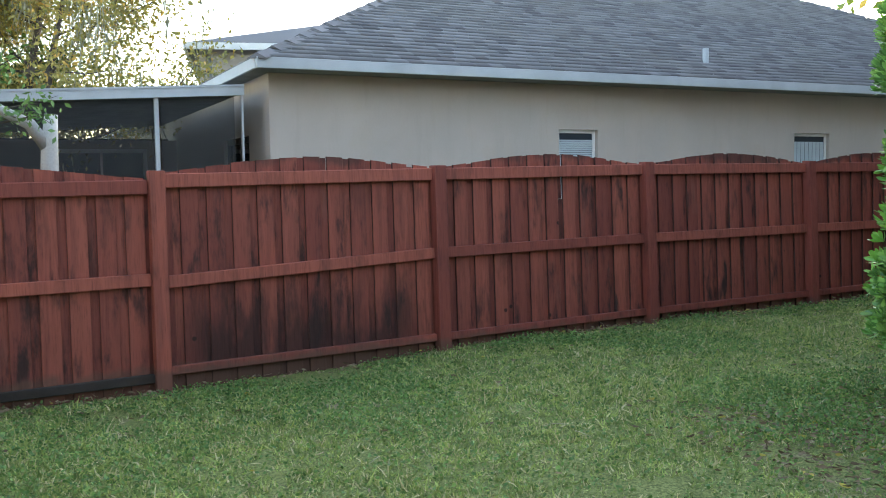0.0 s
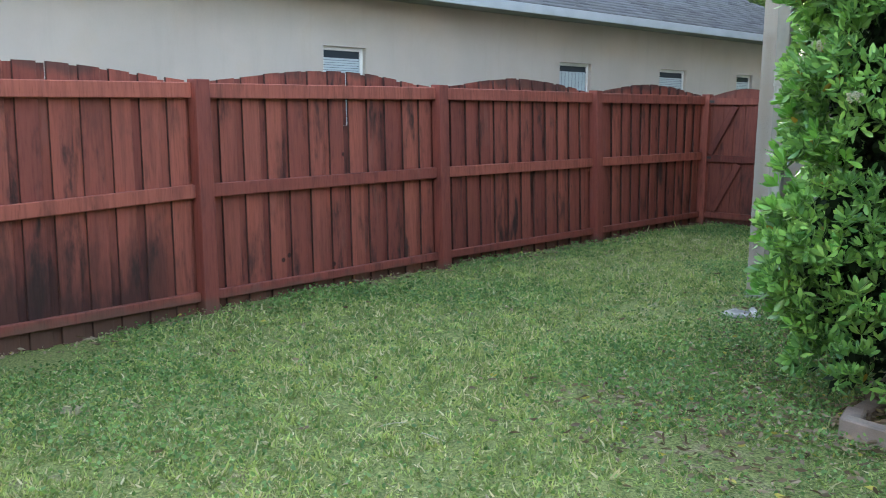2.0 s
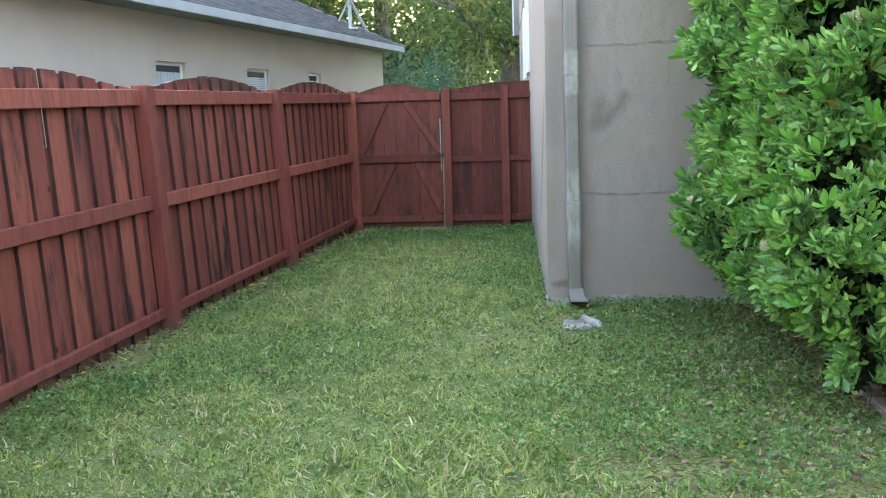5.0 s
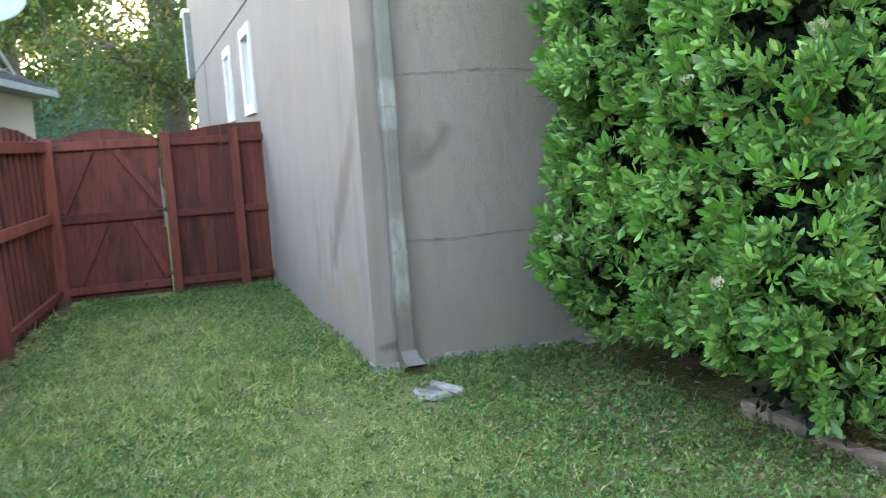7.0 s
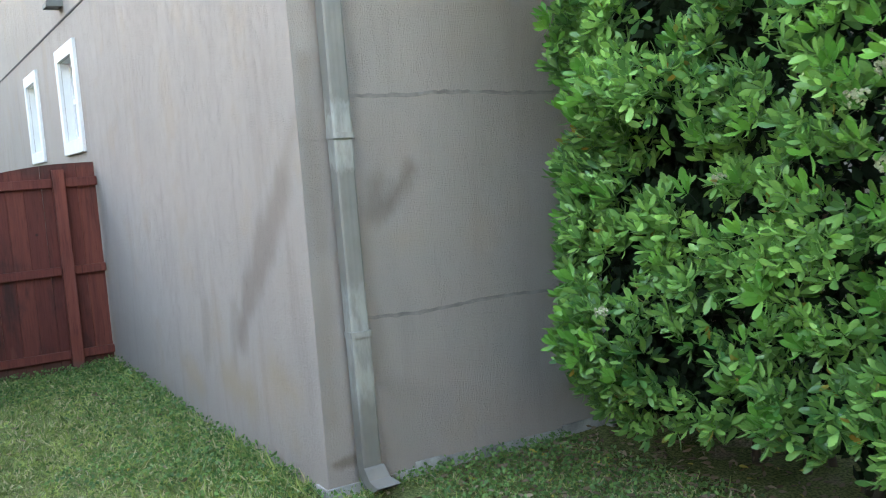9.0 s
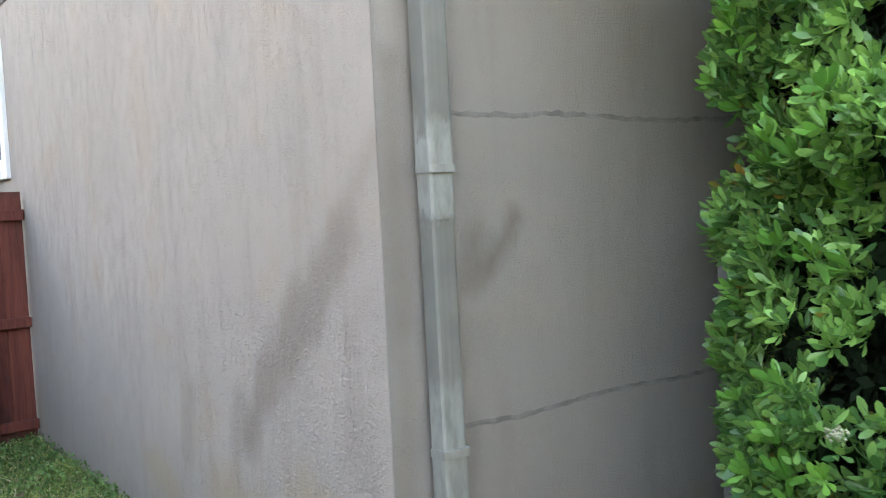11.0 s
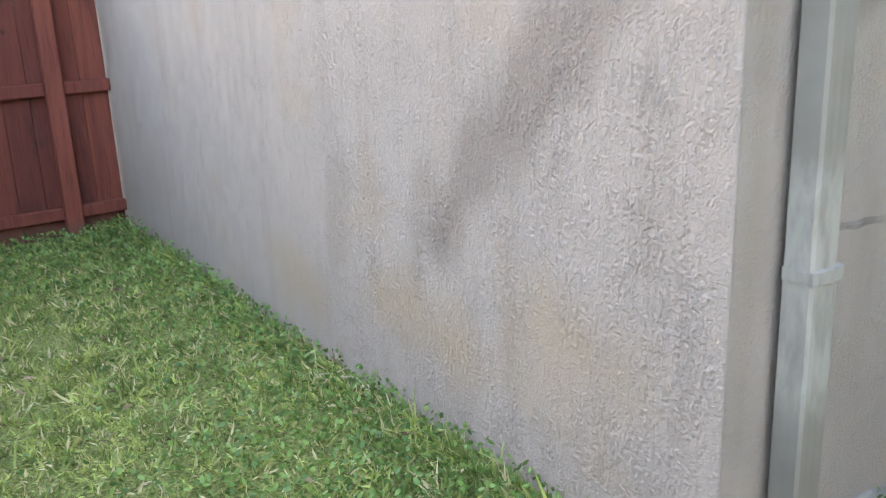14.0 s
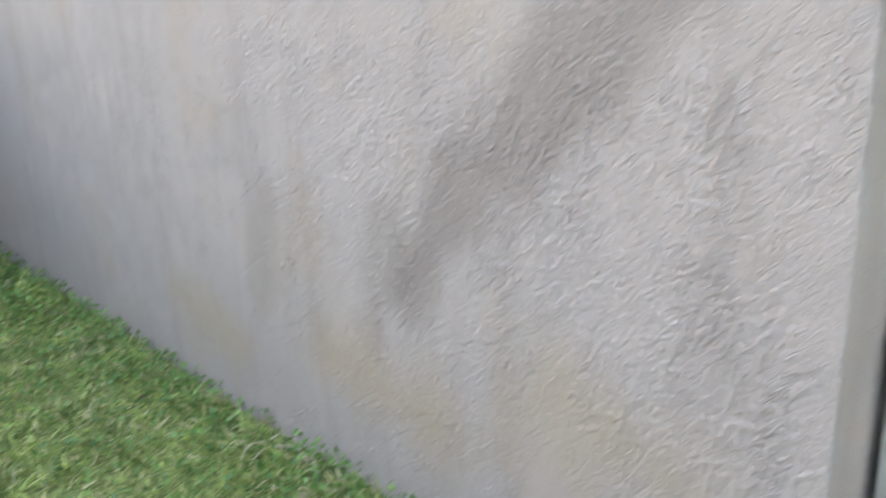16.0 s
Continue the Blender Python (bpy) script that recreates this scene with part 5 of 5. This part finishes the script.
shrub("leafy undergrowth below the oak", (-1.8, 26.0, 0), (2.0, 1.5, 3.0), 6000, 0.17, M_TREE_N, 32)
shrub("leafy undergrowth behind the gate", (0.8, 27.0, 0), (2.0, 1.5, 2.6), 5000, 0.17, M_TREE_N, 33)


def pale_tree():
    e = thing("tree", "slender pale-barked tree branching low behind the fence", "tree", (-4.0, -5.9, 0))
    rnd = random.Random(5)
    rs = np.random.RandomState(5)
    Build().tube([(0.02, -0.05, -0.2), (0.01, -0.03, 1.0), (0.0, 0.0, 1.55), (0.0, 0.01, 1.80), (0.0, 0.03, 2.02)], [0.085, 0.075, 0.07, 0.064, 0.05], 12).ob("trunk", M_PALEBARK, e, smooth=True)
    Build().tube([(0.0, 0.0, 1.75), (0.0, -0.13, 1.94), (-0.02, -0.32, 2.04), (-0.06, -0.8, 2.35), (-0.1, -1.3, 2.9)], [0.055, 0.05, 0.042, 0.03, 0.01], 10).ob("branch", M_PALEBARK, e, smooth=True)
    tips = []
    tw = Build()
    for s in ((-0.06, -0.8, 2.35), (-0.1, -1.3, 2.9), (-0.04, -0.6, 2.2), (-0.02, -0.32, 2.04), (-0.02, -0.2, 1.98), (-0.08, -1.0, 2.5)):
        for _ in range(4):
            a = rnd.uniform(0, math.tau)
            q = branch_path(rnd, s, (math.cos(a), math.sin(a), rnd.uniform(-0.4, 0.5)), rnd.uniform(0.3, 0.6), 5, 0.25, 0.0)
            tw.tube(q, [0.008 * (1 - 0.8 * k / 5) for k in range(6)], 5, False)
            tips += q[2:]
    tw.ob("twigs", M_BARK, e)
    tips = np.array([tuple(t) for t in tips])
    n = 700
    pos = tips[rs.randint(0, len(tips), n)] + rs.normal(0, 0.05, (n, 3))
    T = frames_from(rs.normal(0, 1, (n, 3)), rs.uniform(0, math.tau, n), 0.065 * rs.uniform(0.6, 1.2, n), pos)
    v, q, s = repeat(LEAF2, LEAF2_F, T)
    tagged(part("crown", bulk("crown", v, q, s, M_WEED), e), kind="stuff")


pale_tree()


def far_woods():
    rs = np.random.RandomState(77)
    n = 60000
    ang = rs.uniform(-2.4, 1.3, n)
    rad = rs.uniform(52, 75, n)
    top = 8.5 + 2.5 * np.sin(ang * 9) + 1.6 * np.sin(ang * 23 + 1) + 1.0 * np.sin(ang * 51)
    top = np.where(ang < -1.2, top * 0.4, top)
    z = rs.uniform(0, 1, n) ** 0.8 * top
    pos = np.stack([np.sin(ang) * rad, np.cos(ang) * rad, z], 1)
    T = frames_from(rs.normal(0, 1, (n, 3)), rs.uniform(0, math.tau, n), rs.uniform(0.55, 1.2, n), pos)
    v, q, s = repeat(LEAF2, LEAF2_F, T)
    tagged(new("far_woods", bulk("far_woods", v, q, s, M_TREE_N)), "distant line of leafy woods", "woods", kind="stuff")


far_woods()


# ---- hedge and garden edging ----
OBOVATE = [(0, 0, 0), (-0.10, 0.035, 0.34), (0, 0, 0.36), (0.10, 0.035, 0.34), (-0.165, 0.03, 0.62), (0, -0.02, 0.64), (0.165, 0.03, 0.62), (-0.135, -0.02, 0.84), (0.135, -0.02, 0.84), (-0.035, -0.08, 1.0), (0.035, -0.08, 1.0)]
OBOVATE_F = [(0, 1, 2), (0, 2, 3), (1, 4, 5, 2), (2, 5, 6, 3), (4, 7, 9, 5), (5, 9, 10), (5, 10, 8, 6)]


def rosette(seed, count):
    """Leaves set round a shoot tip that points along z."""
    rs = np.random.RandomState(seed)
    V, F = [], []
    for i in range(count):
        a = i * 2.4 + rs.uniform(-0.3, 0.3)
        tilt = rs.uniform(0.45, 1.25) if i < count - 2 else rs.uniform(0.1, 0.5)
        L = rs.uniform(0.75, 1.1)
        m = Euler((0, 0, a)).to_matrix().to_4x4() @ Matrix.Translation((0, 0.03, -0.25 * i / count + 0.1)) @ Euler((-tilt, 0, 0)).to_matrix().to_4x4() @ Euler((0, 0, rs.uniform(-0.5, 0.5))).to_matrix().to_4x4() @ Matrix.Scale(L, 4)
        o = len(V)
        V += [tuple(m @ Vector(p)) for p in OBOVATE]
        F += [tuple(o + k for k in f) for f in OBOVATE_F]
    return V, F


HX0, HX1, HY0, HY1, HZ1 = 0.95, 4.6, -2.72, -0.36, 2.75


def hedge_shell(n, rs, depth_scale, face_share=(0.42, 0.36, 0.14, 0.08)):
    """Points and outward directions on a soft, lumpy box."""
    face = rs.choice(4, n, p=face_share)
    u, w = rs.uniform(0, 1, n), rs.uniform(0, 1, n)
    P = np.zeros((n, 3))
    N = np.zeros((n, 3))
    m = face == 0
    P[m] = np.stack([np.full(m.sum(), HX0), HY0 + u[m] * (HY1 - HY0), 0.12 + w[m] * (HZ1 - 0.12)], 1)
    N[m] = (-1, 0, 0)
    m = face == 1
    P[m] = np.stack([HX0 + u[m] ** 1.3 * (HX1 - HX0), np.full(m.sum(), HY0), 0.12 + w[m] * (HZ1 - 0.12)], 1)
    N[m] = (0, -1, 0)
    m = face == 2
    P[m] = np.stack([HX0 + u[m] ** 1.6 * 2.5, np.full(m.sum(), HY1), 0.12 + w[m] * (HZ1 - 0.12)], 1)
    N[m] = (0, 1, 0)
    P[m, 1] += 0.32 * soft(1.55, 1.95, P[m, 0])
    m = face == 3
    P[m] = np.stack([HX0 + u[m] * (HX1 - HX0), HY0 + w[m] * (HY1 - HY0), np.full(m.sum(), HZ1)], 1)
    N[m] = (0, 0, 1)
    # soften the upright corners and shoulders
    c = np.stack([np.clip(P[:, 0], HX0 + 0.32, 99), np.clip(P[:, 1], HY0 + 0.32, HY1 - 0.32 + 0.32 * soft(1.55, 1.95, P[:, 0])), np.clip(P[:, 2], 0.0, HZ1 - 0.4)], 1)
    d = P - c
    L = np.linalg.norm(d, axis=1, keepdims=True)
    R = np.where(np.abs(d[:, 2]) > np.hypot(d[:, 0], d[:, 1]), 0.4, 0.32)
    d2 = np.where(L > 1e-6, d / np.maximum(L, 1e-6), N)
    P = np.where(L > R[:, None], c + d2 * R[:, None], P)
    N = np.where(L > 1e-6, d2, N)
    lump = np.array([noise.noise(Vector(p) * 2.1) for p in P])
    fine = np.array([noise.noise(Vector(p) * 5.5 + Vector((9, 3, 1))) for p in P])
    out = 0.12 * lump + 0.07 * fine - depth_scale * rs.exponential(1, n)
    under = np.clip(0.6 - P[:, 2], 0, 0.6)
    out -= under ** 1.4 * np.where(N[:, 1] < -0.75, 0.25, 0.85)
    hollow = np.array([noise.noise(Vector((p[0] * 2.6 + 4, p[1] * 2.6, p[2] * 3.8 + 7))) for p in P])
    out -= 0.15 * soft(-0.2, -0.44, hollow)
    Q = P + N * out[:, None]
    Q[:, 0] += (0.10 * soft(-0.72, -0.42, Q[:, 1]) - 0.09 * soft(-1.5, -0.9, Q[:, 1]) * soft(-0.5, -0.75, Q[:, 1])) * soft(1.7, 1.2, Q[:, 0])
    return Q, N, lump, fine


def hedge():
    e = thing("hedge", "tall glossy green clipped hedge with cream blossom", "hedge", (2.7, -1.6, 0))
    off = Vector((2.7, -1.6, 0))
    o3 = np.array(off)
    rs = np.random.RandomState(42)
    vs, qs, ss, base = [], [], [], 0
    for variant, cnt in ((0, 6), (1, 7), (2, 5), (3, 8)):
        n = 3900
        Q, N, lump, fine = hedge_shell(n, rs, 0.075)
        ok = (fine > -0.13) & (Q[:, 2] > np.where(N[:, 1] < -0.75, 0.15, 0.30) + 0.14 * lump)
        Q, N = Q[ok], N[ok]
        n = len(Q)
        ax = N * 0.75 + np.array([0, 0, 0.6]) + rs.normal(0, 0.55, (n, 3))
        V, F = rosette(100 + variant, cnt)
        T = frames_from(ax, rs.uniform(0, math.tau, n), rs.uniform(0.050, 0.086, n), Q - o3)
        v, q, s = repeat(V, F, T)
        vs.append(v)
        qs.append(q + base)
        ss.append(s)
        base += len(v)
    me = bulk("foliage", np.concatenate(vs), np.concatenate(qs), np.concatenate(ss), M_HEDGE, True)
    tagged(part("foliage", me, e), "dense glossy leaves", kind="stuff")
    # inner leaves, near black so the hedge's shade sits in their colour
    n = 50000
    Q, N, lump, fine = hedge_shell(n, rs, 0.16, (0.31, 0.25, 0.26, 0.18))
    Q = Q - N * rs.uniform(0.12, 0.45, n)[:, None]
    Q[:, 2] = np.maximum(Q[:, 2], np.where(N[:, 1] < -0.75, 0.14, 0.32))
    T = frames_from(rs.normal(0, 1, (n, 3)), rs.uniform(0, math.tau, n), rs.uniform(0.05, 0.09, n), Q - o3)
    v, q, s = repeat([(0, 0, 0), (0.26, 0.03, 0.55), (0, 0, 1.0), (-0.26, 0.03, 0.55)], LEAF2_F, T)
    tagged(part("inner_foliage", bulk("inner_foliage", v, q, s, M_HEDGE_IN), e), "inner leaves coloured near black for shade", kind="stuff")
    # stems
    rnd = random.Random(9)
    for i in range(16):
        x, y = rnd.uniform(1.7, 4.2), rnd.uniform(-2.0, -0.9)
        if i < 7:
            x = rnd.uniform(1.55, 1.95)
        q = branch_path(rnd, (x - off.x, y - off.y, -0.1), (rnd.uniform(-0.15, 0.2), rnd.uniform(-0.12, 0.12), 1), rnd.uniform(1.2, 2.1), 8, 0.09, 0.05)
        Build().tube(q, [0.022 * (1 - 0.75 * k / 8) for k in range(9)], 7).ob("stem", M_TWIG, e, smooth=True)
    # outermost sprays, one by one
    meshes = []
    for k, cnt in enumerate((6, 7, 8)):
        V, F = rosette(200 + k, cnt)
        b = Build()
        b.add([tuple(np.array(p) * 0.075) for p in V], F)
        meshes.append(b.mesh("leaf_spray", M_SPRAY, True))
    n = 230
    Q, N, lump, fine = hedge_shell(n, rs, 0.0, (0.66, 0.34, 0.0, 0.0))
    for i in range(n):
        if Q[i][2] < 0.42 or Q[i][0] > 3.2:
            continue
        a = Vector(N[i]) * 0.8 + Vector((0, 0, 0.55)) + Vector(rs.normal(0, 0.3, 3))
        o = part("leaf_spray", meshes[i % 3], e)
        o.matrix_basis = Matrix.Translation(Vector(Q[i]) + Vector(N[i]) * 0.03 - off) @ a.to_track_quat("Z", "Y").to_matrix().to_4x4() @ Matrix.Rotation(rs.uniform(0, 6), 4, "Z") @ Matrix.Scale(rs.uniform(0.85, 1.25), 4)
    # blossom heads
    bl = Build()
    for i in range(34):
        d = Vector(rs.normal(0, 1, 3)).normalized()
        p = Vector((d.x * 0.03, d.y * 0.03, abs(d.z) * 0.022)) * rs.uniform(0.5, 1)
        bl.add([p + Vector(w) * 0.0058 for w in ((1, 0, 0), (-1, 0, 0), (0, 1, 0), (0, -1, 0), (0, 0, 1), (0, 0, -1))], [(0, 2, 4), (2, 1, 4), (1, 3, 4), (3, 0, 4), (2, 0, 5), (1, 2, 5), (3, 1, 5), (0, 3, 5)])
    me = bl.mesh("blossom", M_BLOSSOM)
    Q, N, lump, fine = hedge_shell(24, rs, 0.0, (0.6, 0.4, 0.0, 0.0))
    for i in range(24):
        if Q[i][2] < 0.55 or Q[i][2] > 2.4:
            continue
        o = part("blossom", me, e, "cream blossom head")
        a = Vector(N[i]) + Vector((0, 0, 0.4))
        o.matrix_basis = Matrix.Translation(Vector(Q[i]) + Vector(N[i]) * 0.02 - off) @ a.to_track_quat("Z", "Y").to_matrix().to_4x4() @ Matrix.Scale(rs.uniform(0.9, 1.6), 4)


hedge()


def edging():
    rnd = random.Random(15)
    e = thing("garden_edging", "low edging of loose weathered pinkish pavers round the hedge", "edging", (1.4, -2.75, 0))
    b = Build().box((-0.118, -0.045, -0.06), (0.118, 0.045, 0.066), None, 0.009)
    me = b.mesh("brick", M_BRICK)
    rows = [(1.365 + 0.247 * i + 0.12, -2.735, 0) for i in range(11)] + [(1.40, -2.60 + 0.247 * i, 90) for i in range(4)]
    for x, y, rz in rows:
        o = part("brick", me, e)
        o.matrix_basis = pose(x - 1.4 + rnd.uniform(-0.012, 0.012), y + 2.75 + rnd.uniform(-0.014, 0.014), rnd.uniform(-0.03, 0.012), rnd.uniform(-6, 6), rnd.uniform(-3, 3), rz + rnd.uniform(-7, 7))
    for x, y, z, rx, ry, rz in ((1.54, -1.92, 0.06, 8, -14, 40),):
        o = part("brick", me, e, "tilted loose paver")
        o.matrix_basis = pose(x - 1.4, y + 2.75, z, rx, ry, rz)


edging()


# ---- lawn ----
def in_lawn(x, y):
    fx = FENCE_P.x + (y - FENCE_P.y) * FENCE_D.x / FENCE_D.y
    ok = (x > fx - 0.03) & ~((y > -0.012) & (x > -0.006)) & (y < GATE_Y + 0.02)
    bed = (x > 1.33) & (y > -2.85)
    brick = (np.abs(y + 2.735) < 0.05) & (x > 1.35)
    return ok & ~bed & ~brick


BARE = ((0.36, -3.0, 0.42, 0.2), (-2.35, -5.9, 0.5, 0.22), (-2.75, -4.3, 0.3, 0.5), (0.12, -0.62, 0.26, 0.2), (-0.35, -0.95, 0.3, 0.15), (-2.45, -1.3, 0.16, 0.5), (1.1, -3.4, 0.5, 0.3),
        (-2.2, 0.3, 0.14, 0.9), (-1.5, 4.1, 0.8, 0.12), (0.9, -4.3, 0.3, 0.2), (0.27, -0.22, 0.22, 0.16), (1.3, -0.5, 0.3, 0.3))


def cover(x, y):
    """How thick the grass stands, 0 to 1."""
    c = 0.72 + 0.3 * wave(x, y, 3.1, 0.7) + 0.25 * wave(x, y, 8.3, 2.2)
    for bx, by, rx, ry in BARE:
        d = np.hypot((x - bx) / rx, (y - by) / ry) + 0.3 * wave(x, y, 9.0, 4.0)
        c = np.minimum(c, 0.06 + soft(0.55, 1.25, d))
    c *= 0.15 + 0.85 * soft(0.03, 0.26, x - fence_x(y) + 0.09 * wave(x, y, 5.0, 2.5))
    return np.clip(c, 0.03, 1)


BLADE = [(-0.5, 0, 0), (0.5, 0, 0), (0.42, 0.16, 0.52), (-0.42, 0.16, 0.52), (0.07, 0.5, 0.86), (-0.07, 0.5, 0.86)]
BLADE_F = [(0, 1, 2, 3), (3, 2, 4, 5)]


def lawn():
    rs = np.random.RandomState(7)

    def scatter(n, x0, x1, y0, y1):
        x, y = rs.uniform(x0, x1, n), rs.uniform(y0, y1, n)
        ok = in_lawn(x, y) & (rs.uniform(0, 1, n) < cover(x, y))
        return x[ok], y[ok]
    a = scatter(40000, -3.4, 3.6, -7.6, -0.0)
    b = scatter(13000, -2.9, 0.0, 0.0, 4.36)
    c = scatter(2000, 3.6, 6.5, -8.5, -2.8)
    cx, cy = np.concatenate([a[0], b[0], c[0]]), np.concatenate([a[1], b[1], c[1]])
    # tufts of about nine blades that spread from one crown
    per = 9
    tuft = rs.gamma(4, 0.25, len(cx)).repeat(per)
    x, y = cx.repeat(per), cy.repeat(per)
    ox, oy = rs.normal(0, 0.014, len(x)), rs.normal(0, 0.014, len(x))
    x, y = x + ox, y + oy
    ok = in_lawn(x, y)
    x, y, ox, oy, tuft = x[ok], y[ok], ox[ok], oy[ok], tuft[ok]
    n = len(x)
    z = ground_z(x, y) - 0.006
    lush = 0.75 + 0.35 * wave(x, y, 1.7, 3.3)
    L = rs.gamma(5, 0.2, n) * 0.031 * np.clip(lush, 0.45, 1.2) * (0.45 + 0.6 * tuft) + 0.012
    # taller at the foot of walls and posts
    edge = (soft(0.22, 0.03, -x) * (y > 0) + soft(0.2, 0.02, x - (FENCE_P.x + (y - FENCE_P.y) * FENCE_D.x / FENCE_D.y)) * 0.15)
    L *= 1 + 0.7 * np.clip(edge, 0, 1)
    ax = rs.normal(0, 0.75, (n, 3))
    ax[:, 2] = 0.9
    ax[:, 0] += 0.3 * wave(x, y, 2.7, 5.0) + ox * 42
    ax[:, 1] += 0.3 * wave(x, y, 2.9, 8.0) + oy * 42
    # keep blades from leaning into the wall
    near = (x > -0.12) & (y > -0.05)
    ax[near, 0] = -np.abs(ax[near, 0]) - 0.1
    T = frames_from(ax, rs.uniform(0, math.tau, n), np.stack([rs.uniform(0.0045, 0.0115, n), L, L], 1), np.stack([x, y, z], 1))
    v, q, s = repeat(BLADE, BLADE_F, T)
    tagged(new("lawn_grass", bulk("lawn_grass", v, q, s, M_GRASS)), "patchy lawn of mixed green and straw blades", "grass", kind="stuff")

    # broad-leaved weeds
    n = 250000
    x, y = rs.uniform(-3.3, 2.4, n), rs.uniform(-7.4, 4.34, n)
    fx = FENCE_P.x + (y - FENCE_P.y) * FENCE_D.x / FENCE_D.y
    p = 0.42 * soft(0.1, 0.55, wave(x, y, 1.9, 6.0)) + 0.10 * soft(0.6, 0.0, y) + 0.03 + 0.75 * soft(0.75, 0.1, x - fx) * soft(-0.5, 0.4, wave(x, y, 3.0, 1.0)) + 0.95 * soft(0.3, 0.05, -x) * (y > 0) * soft(-0.6, 0.3, wave(x, y, 4.0, 2.0))
    p += 0.75 * soft(-0.3, 0.5, x) * soft(-3.6, -2.2, y) * (y < 0) + 0.25 * soft(-4.5, -6.5, y) * soft(0.0, 0.5, wave(x, y, 1.6, 3.0))
    p += 0.45 * soft(-0.2, -0.06, y) * (y < 0) * (x > 0.26) * soft(-0.5, 0.3, wave(x, y, 5.0, 1.0))
    p += 0.5 * soft(2.6, 4.0, y) + 0.35 * soft(0.9, 0.2, -x) * (y > 0)
    p *= 0.12 + 0.88 * soft(0.04, 0.24, x - fx + 0.08 * wave(x, y, 4.0, 0.5))
    ok = in_lawn(x, y) & (rs.uniform(0, 1, n) < p) & (cover(x, y) > 0.1)
    ok |= in_lawn(x, y) & (x > 0.5) & (y > -2.7) & (rs.uniform(0, 1, n) < 0.3)
    x, y = x[ok], y[ok]
    n = len(x)
    by_wall = soft(0.26, 0.04, -x) * (y > 0.3)
    h = rs.uniform(0.012, 0.055, n) * (1 + 0.25 * by_wall)
    ax = rs.normal(0, 1, (n, 3))
    ax[:, 2] = np.abs(ax[:, 2]) * 0.5 + 0.15
    T = frames_from(ax, rs.uniform(0, math.tau, n), rs.uniform(0.010, 0.028, n), np.stack([x, y, ground_z(x, y) + h], 1))
    v, q, s = repeat([(0, 0, 0), (0.3, 0.06, 0.4), (0.24, 0.03, 0.78), (0, -0.05, 1.0), (-0.24, 0.03, 0.78), (-0.3, 0.06, 0.4)], [(0, 1, 2, 3), (0, 3, 4, 5)], T)
    tagged(new("lawn_weeds", bulk("lawn_weeds", v, q, s, M_WEED)), "small round-leaved weeds among the grass", "weeds", kind="stuff")

    # fallen leaves
    x = np.concatenate([rs.normal(1.05, 0.42, 2600), rs.uniform(-2.8, 2.6, 500), rs.uniform(1.3, 3.4, 1800), np.zeros(900), rs.normal(0.4, 0.3, 120)])
    y = np.concatenate([rs.uniform(-3.7, -0.08, 2600), rs.uniform(-7.2, 4.2, 500), rs.uniform(-3.0, -2.0, 1800), rs.uniform(-6.5, 4.2, 900), rs.normal(-3.0, 0.15, 120)])
    foot = slice(4900, 5800)
    x[foot] = fence_x(y[foot]) + np.abs(rs.normal(0.06, 0.11, 900))
    bed = (x > 1.0) & (y > -2.7) & (y < -0.05) & (x < 3.4)
    ok = in_lawn(x, y) | bed
    x, y = x[ok], y[ok]
    n = len(x)
    flat = rs.normal(0, 0.35, (n, 3))
    flat[:, 2] = 0.12
    flat[:, 0] += np.cos(rs.uniform(0, 6.3, n)) * 1.2
    flat[:, 1] += np.sin(rs.uniform(0, 6.3, n)) * 1.2
    T = frames_from(flat, rs.uniform(0, math.tau, n), rs.uniform(0.025, 0.058, n), np.stack([x, y, ground_z(x, y) + rs.uniform(0.015, 0.04, n)], 1))
    v, q, s = repeat(OBOVATE, OBOVATE_F, T)
    tagged(new("leaf_litter", bulk("leaf_litter", v, q, s, M_LITTER)), "dry fallen leaves scattered by the hedge", "leaf litter", kind="stuff")

    # long dry stalks lying on the grass
    b = Build()
    rnd = random.Random(3)
    for i in range(26):
        x, y = rnd.uniform(-2.2, 1.0), rnd.uniform(-5.5, 3.8)
        if i < 9:
            x, y = rnd.uniform(-0.1, -0.03), rnd.uniform(1.42, 1.62)
        if not bool(in_lawn(np.array(x), np.array(y))):
            continue
        a, L = rnd.uniform(0, 6.28), rnd.uniform(0.05, 0.16)
        pts = []
        for k in range(6):
            t = k / 5
            pts.append((x + math.cos(a + 0.8 * t) * L * t, y + math.sin(a + 0.8 * t) * L * t, float(ground_z(x, y)) + 0.022 + 0.02 * math.sin(math.pi * t)))
        if any(p[0] > -0.02 and p[1] > -0.05 for p in pts):
            pts = [(-0.03 - 0.05 * k / 5 - abs(p[0]) * 0.2, p[1], p[2]) for k, p in enumerate(pts)]
        b.tube(pts, [0.0022] * 5 + [0.0008], 4, False)
    tagged(b.ob("dry_stalks", simple("bleached_straw", (0.42, 0.38, 0.28), 0.8, 0.2, 30)), "bleached dry stalks lying on the lawn", "stalks", kind="stuff")


lawn()
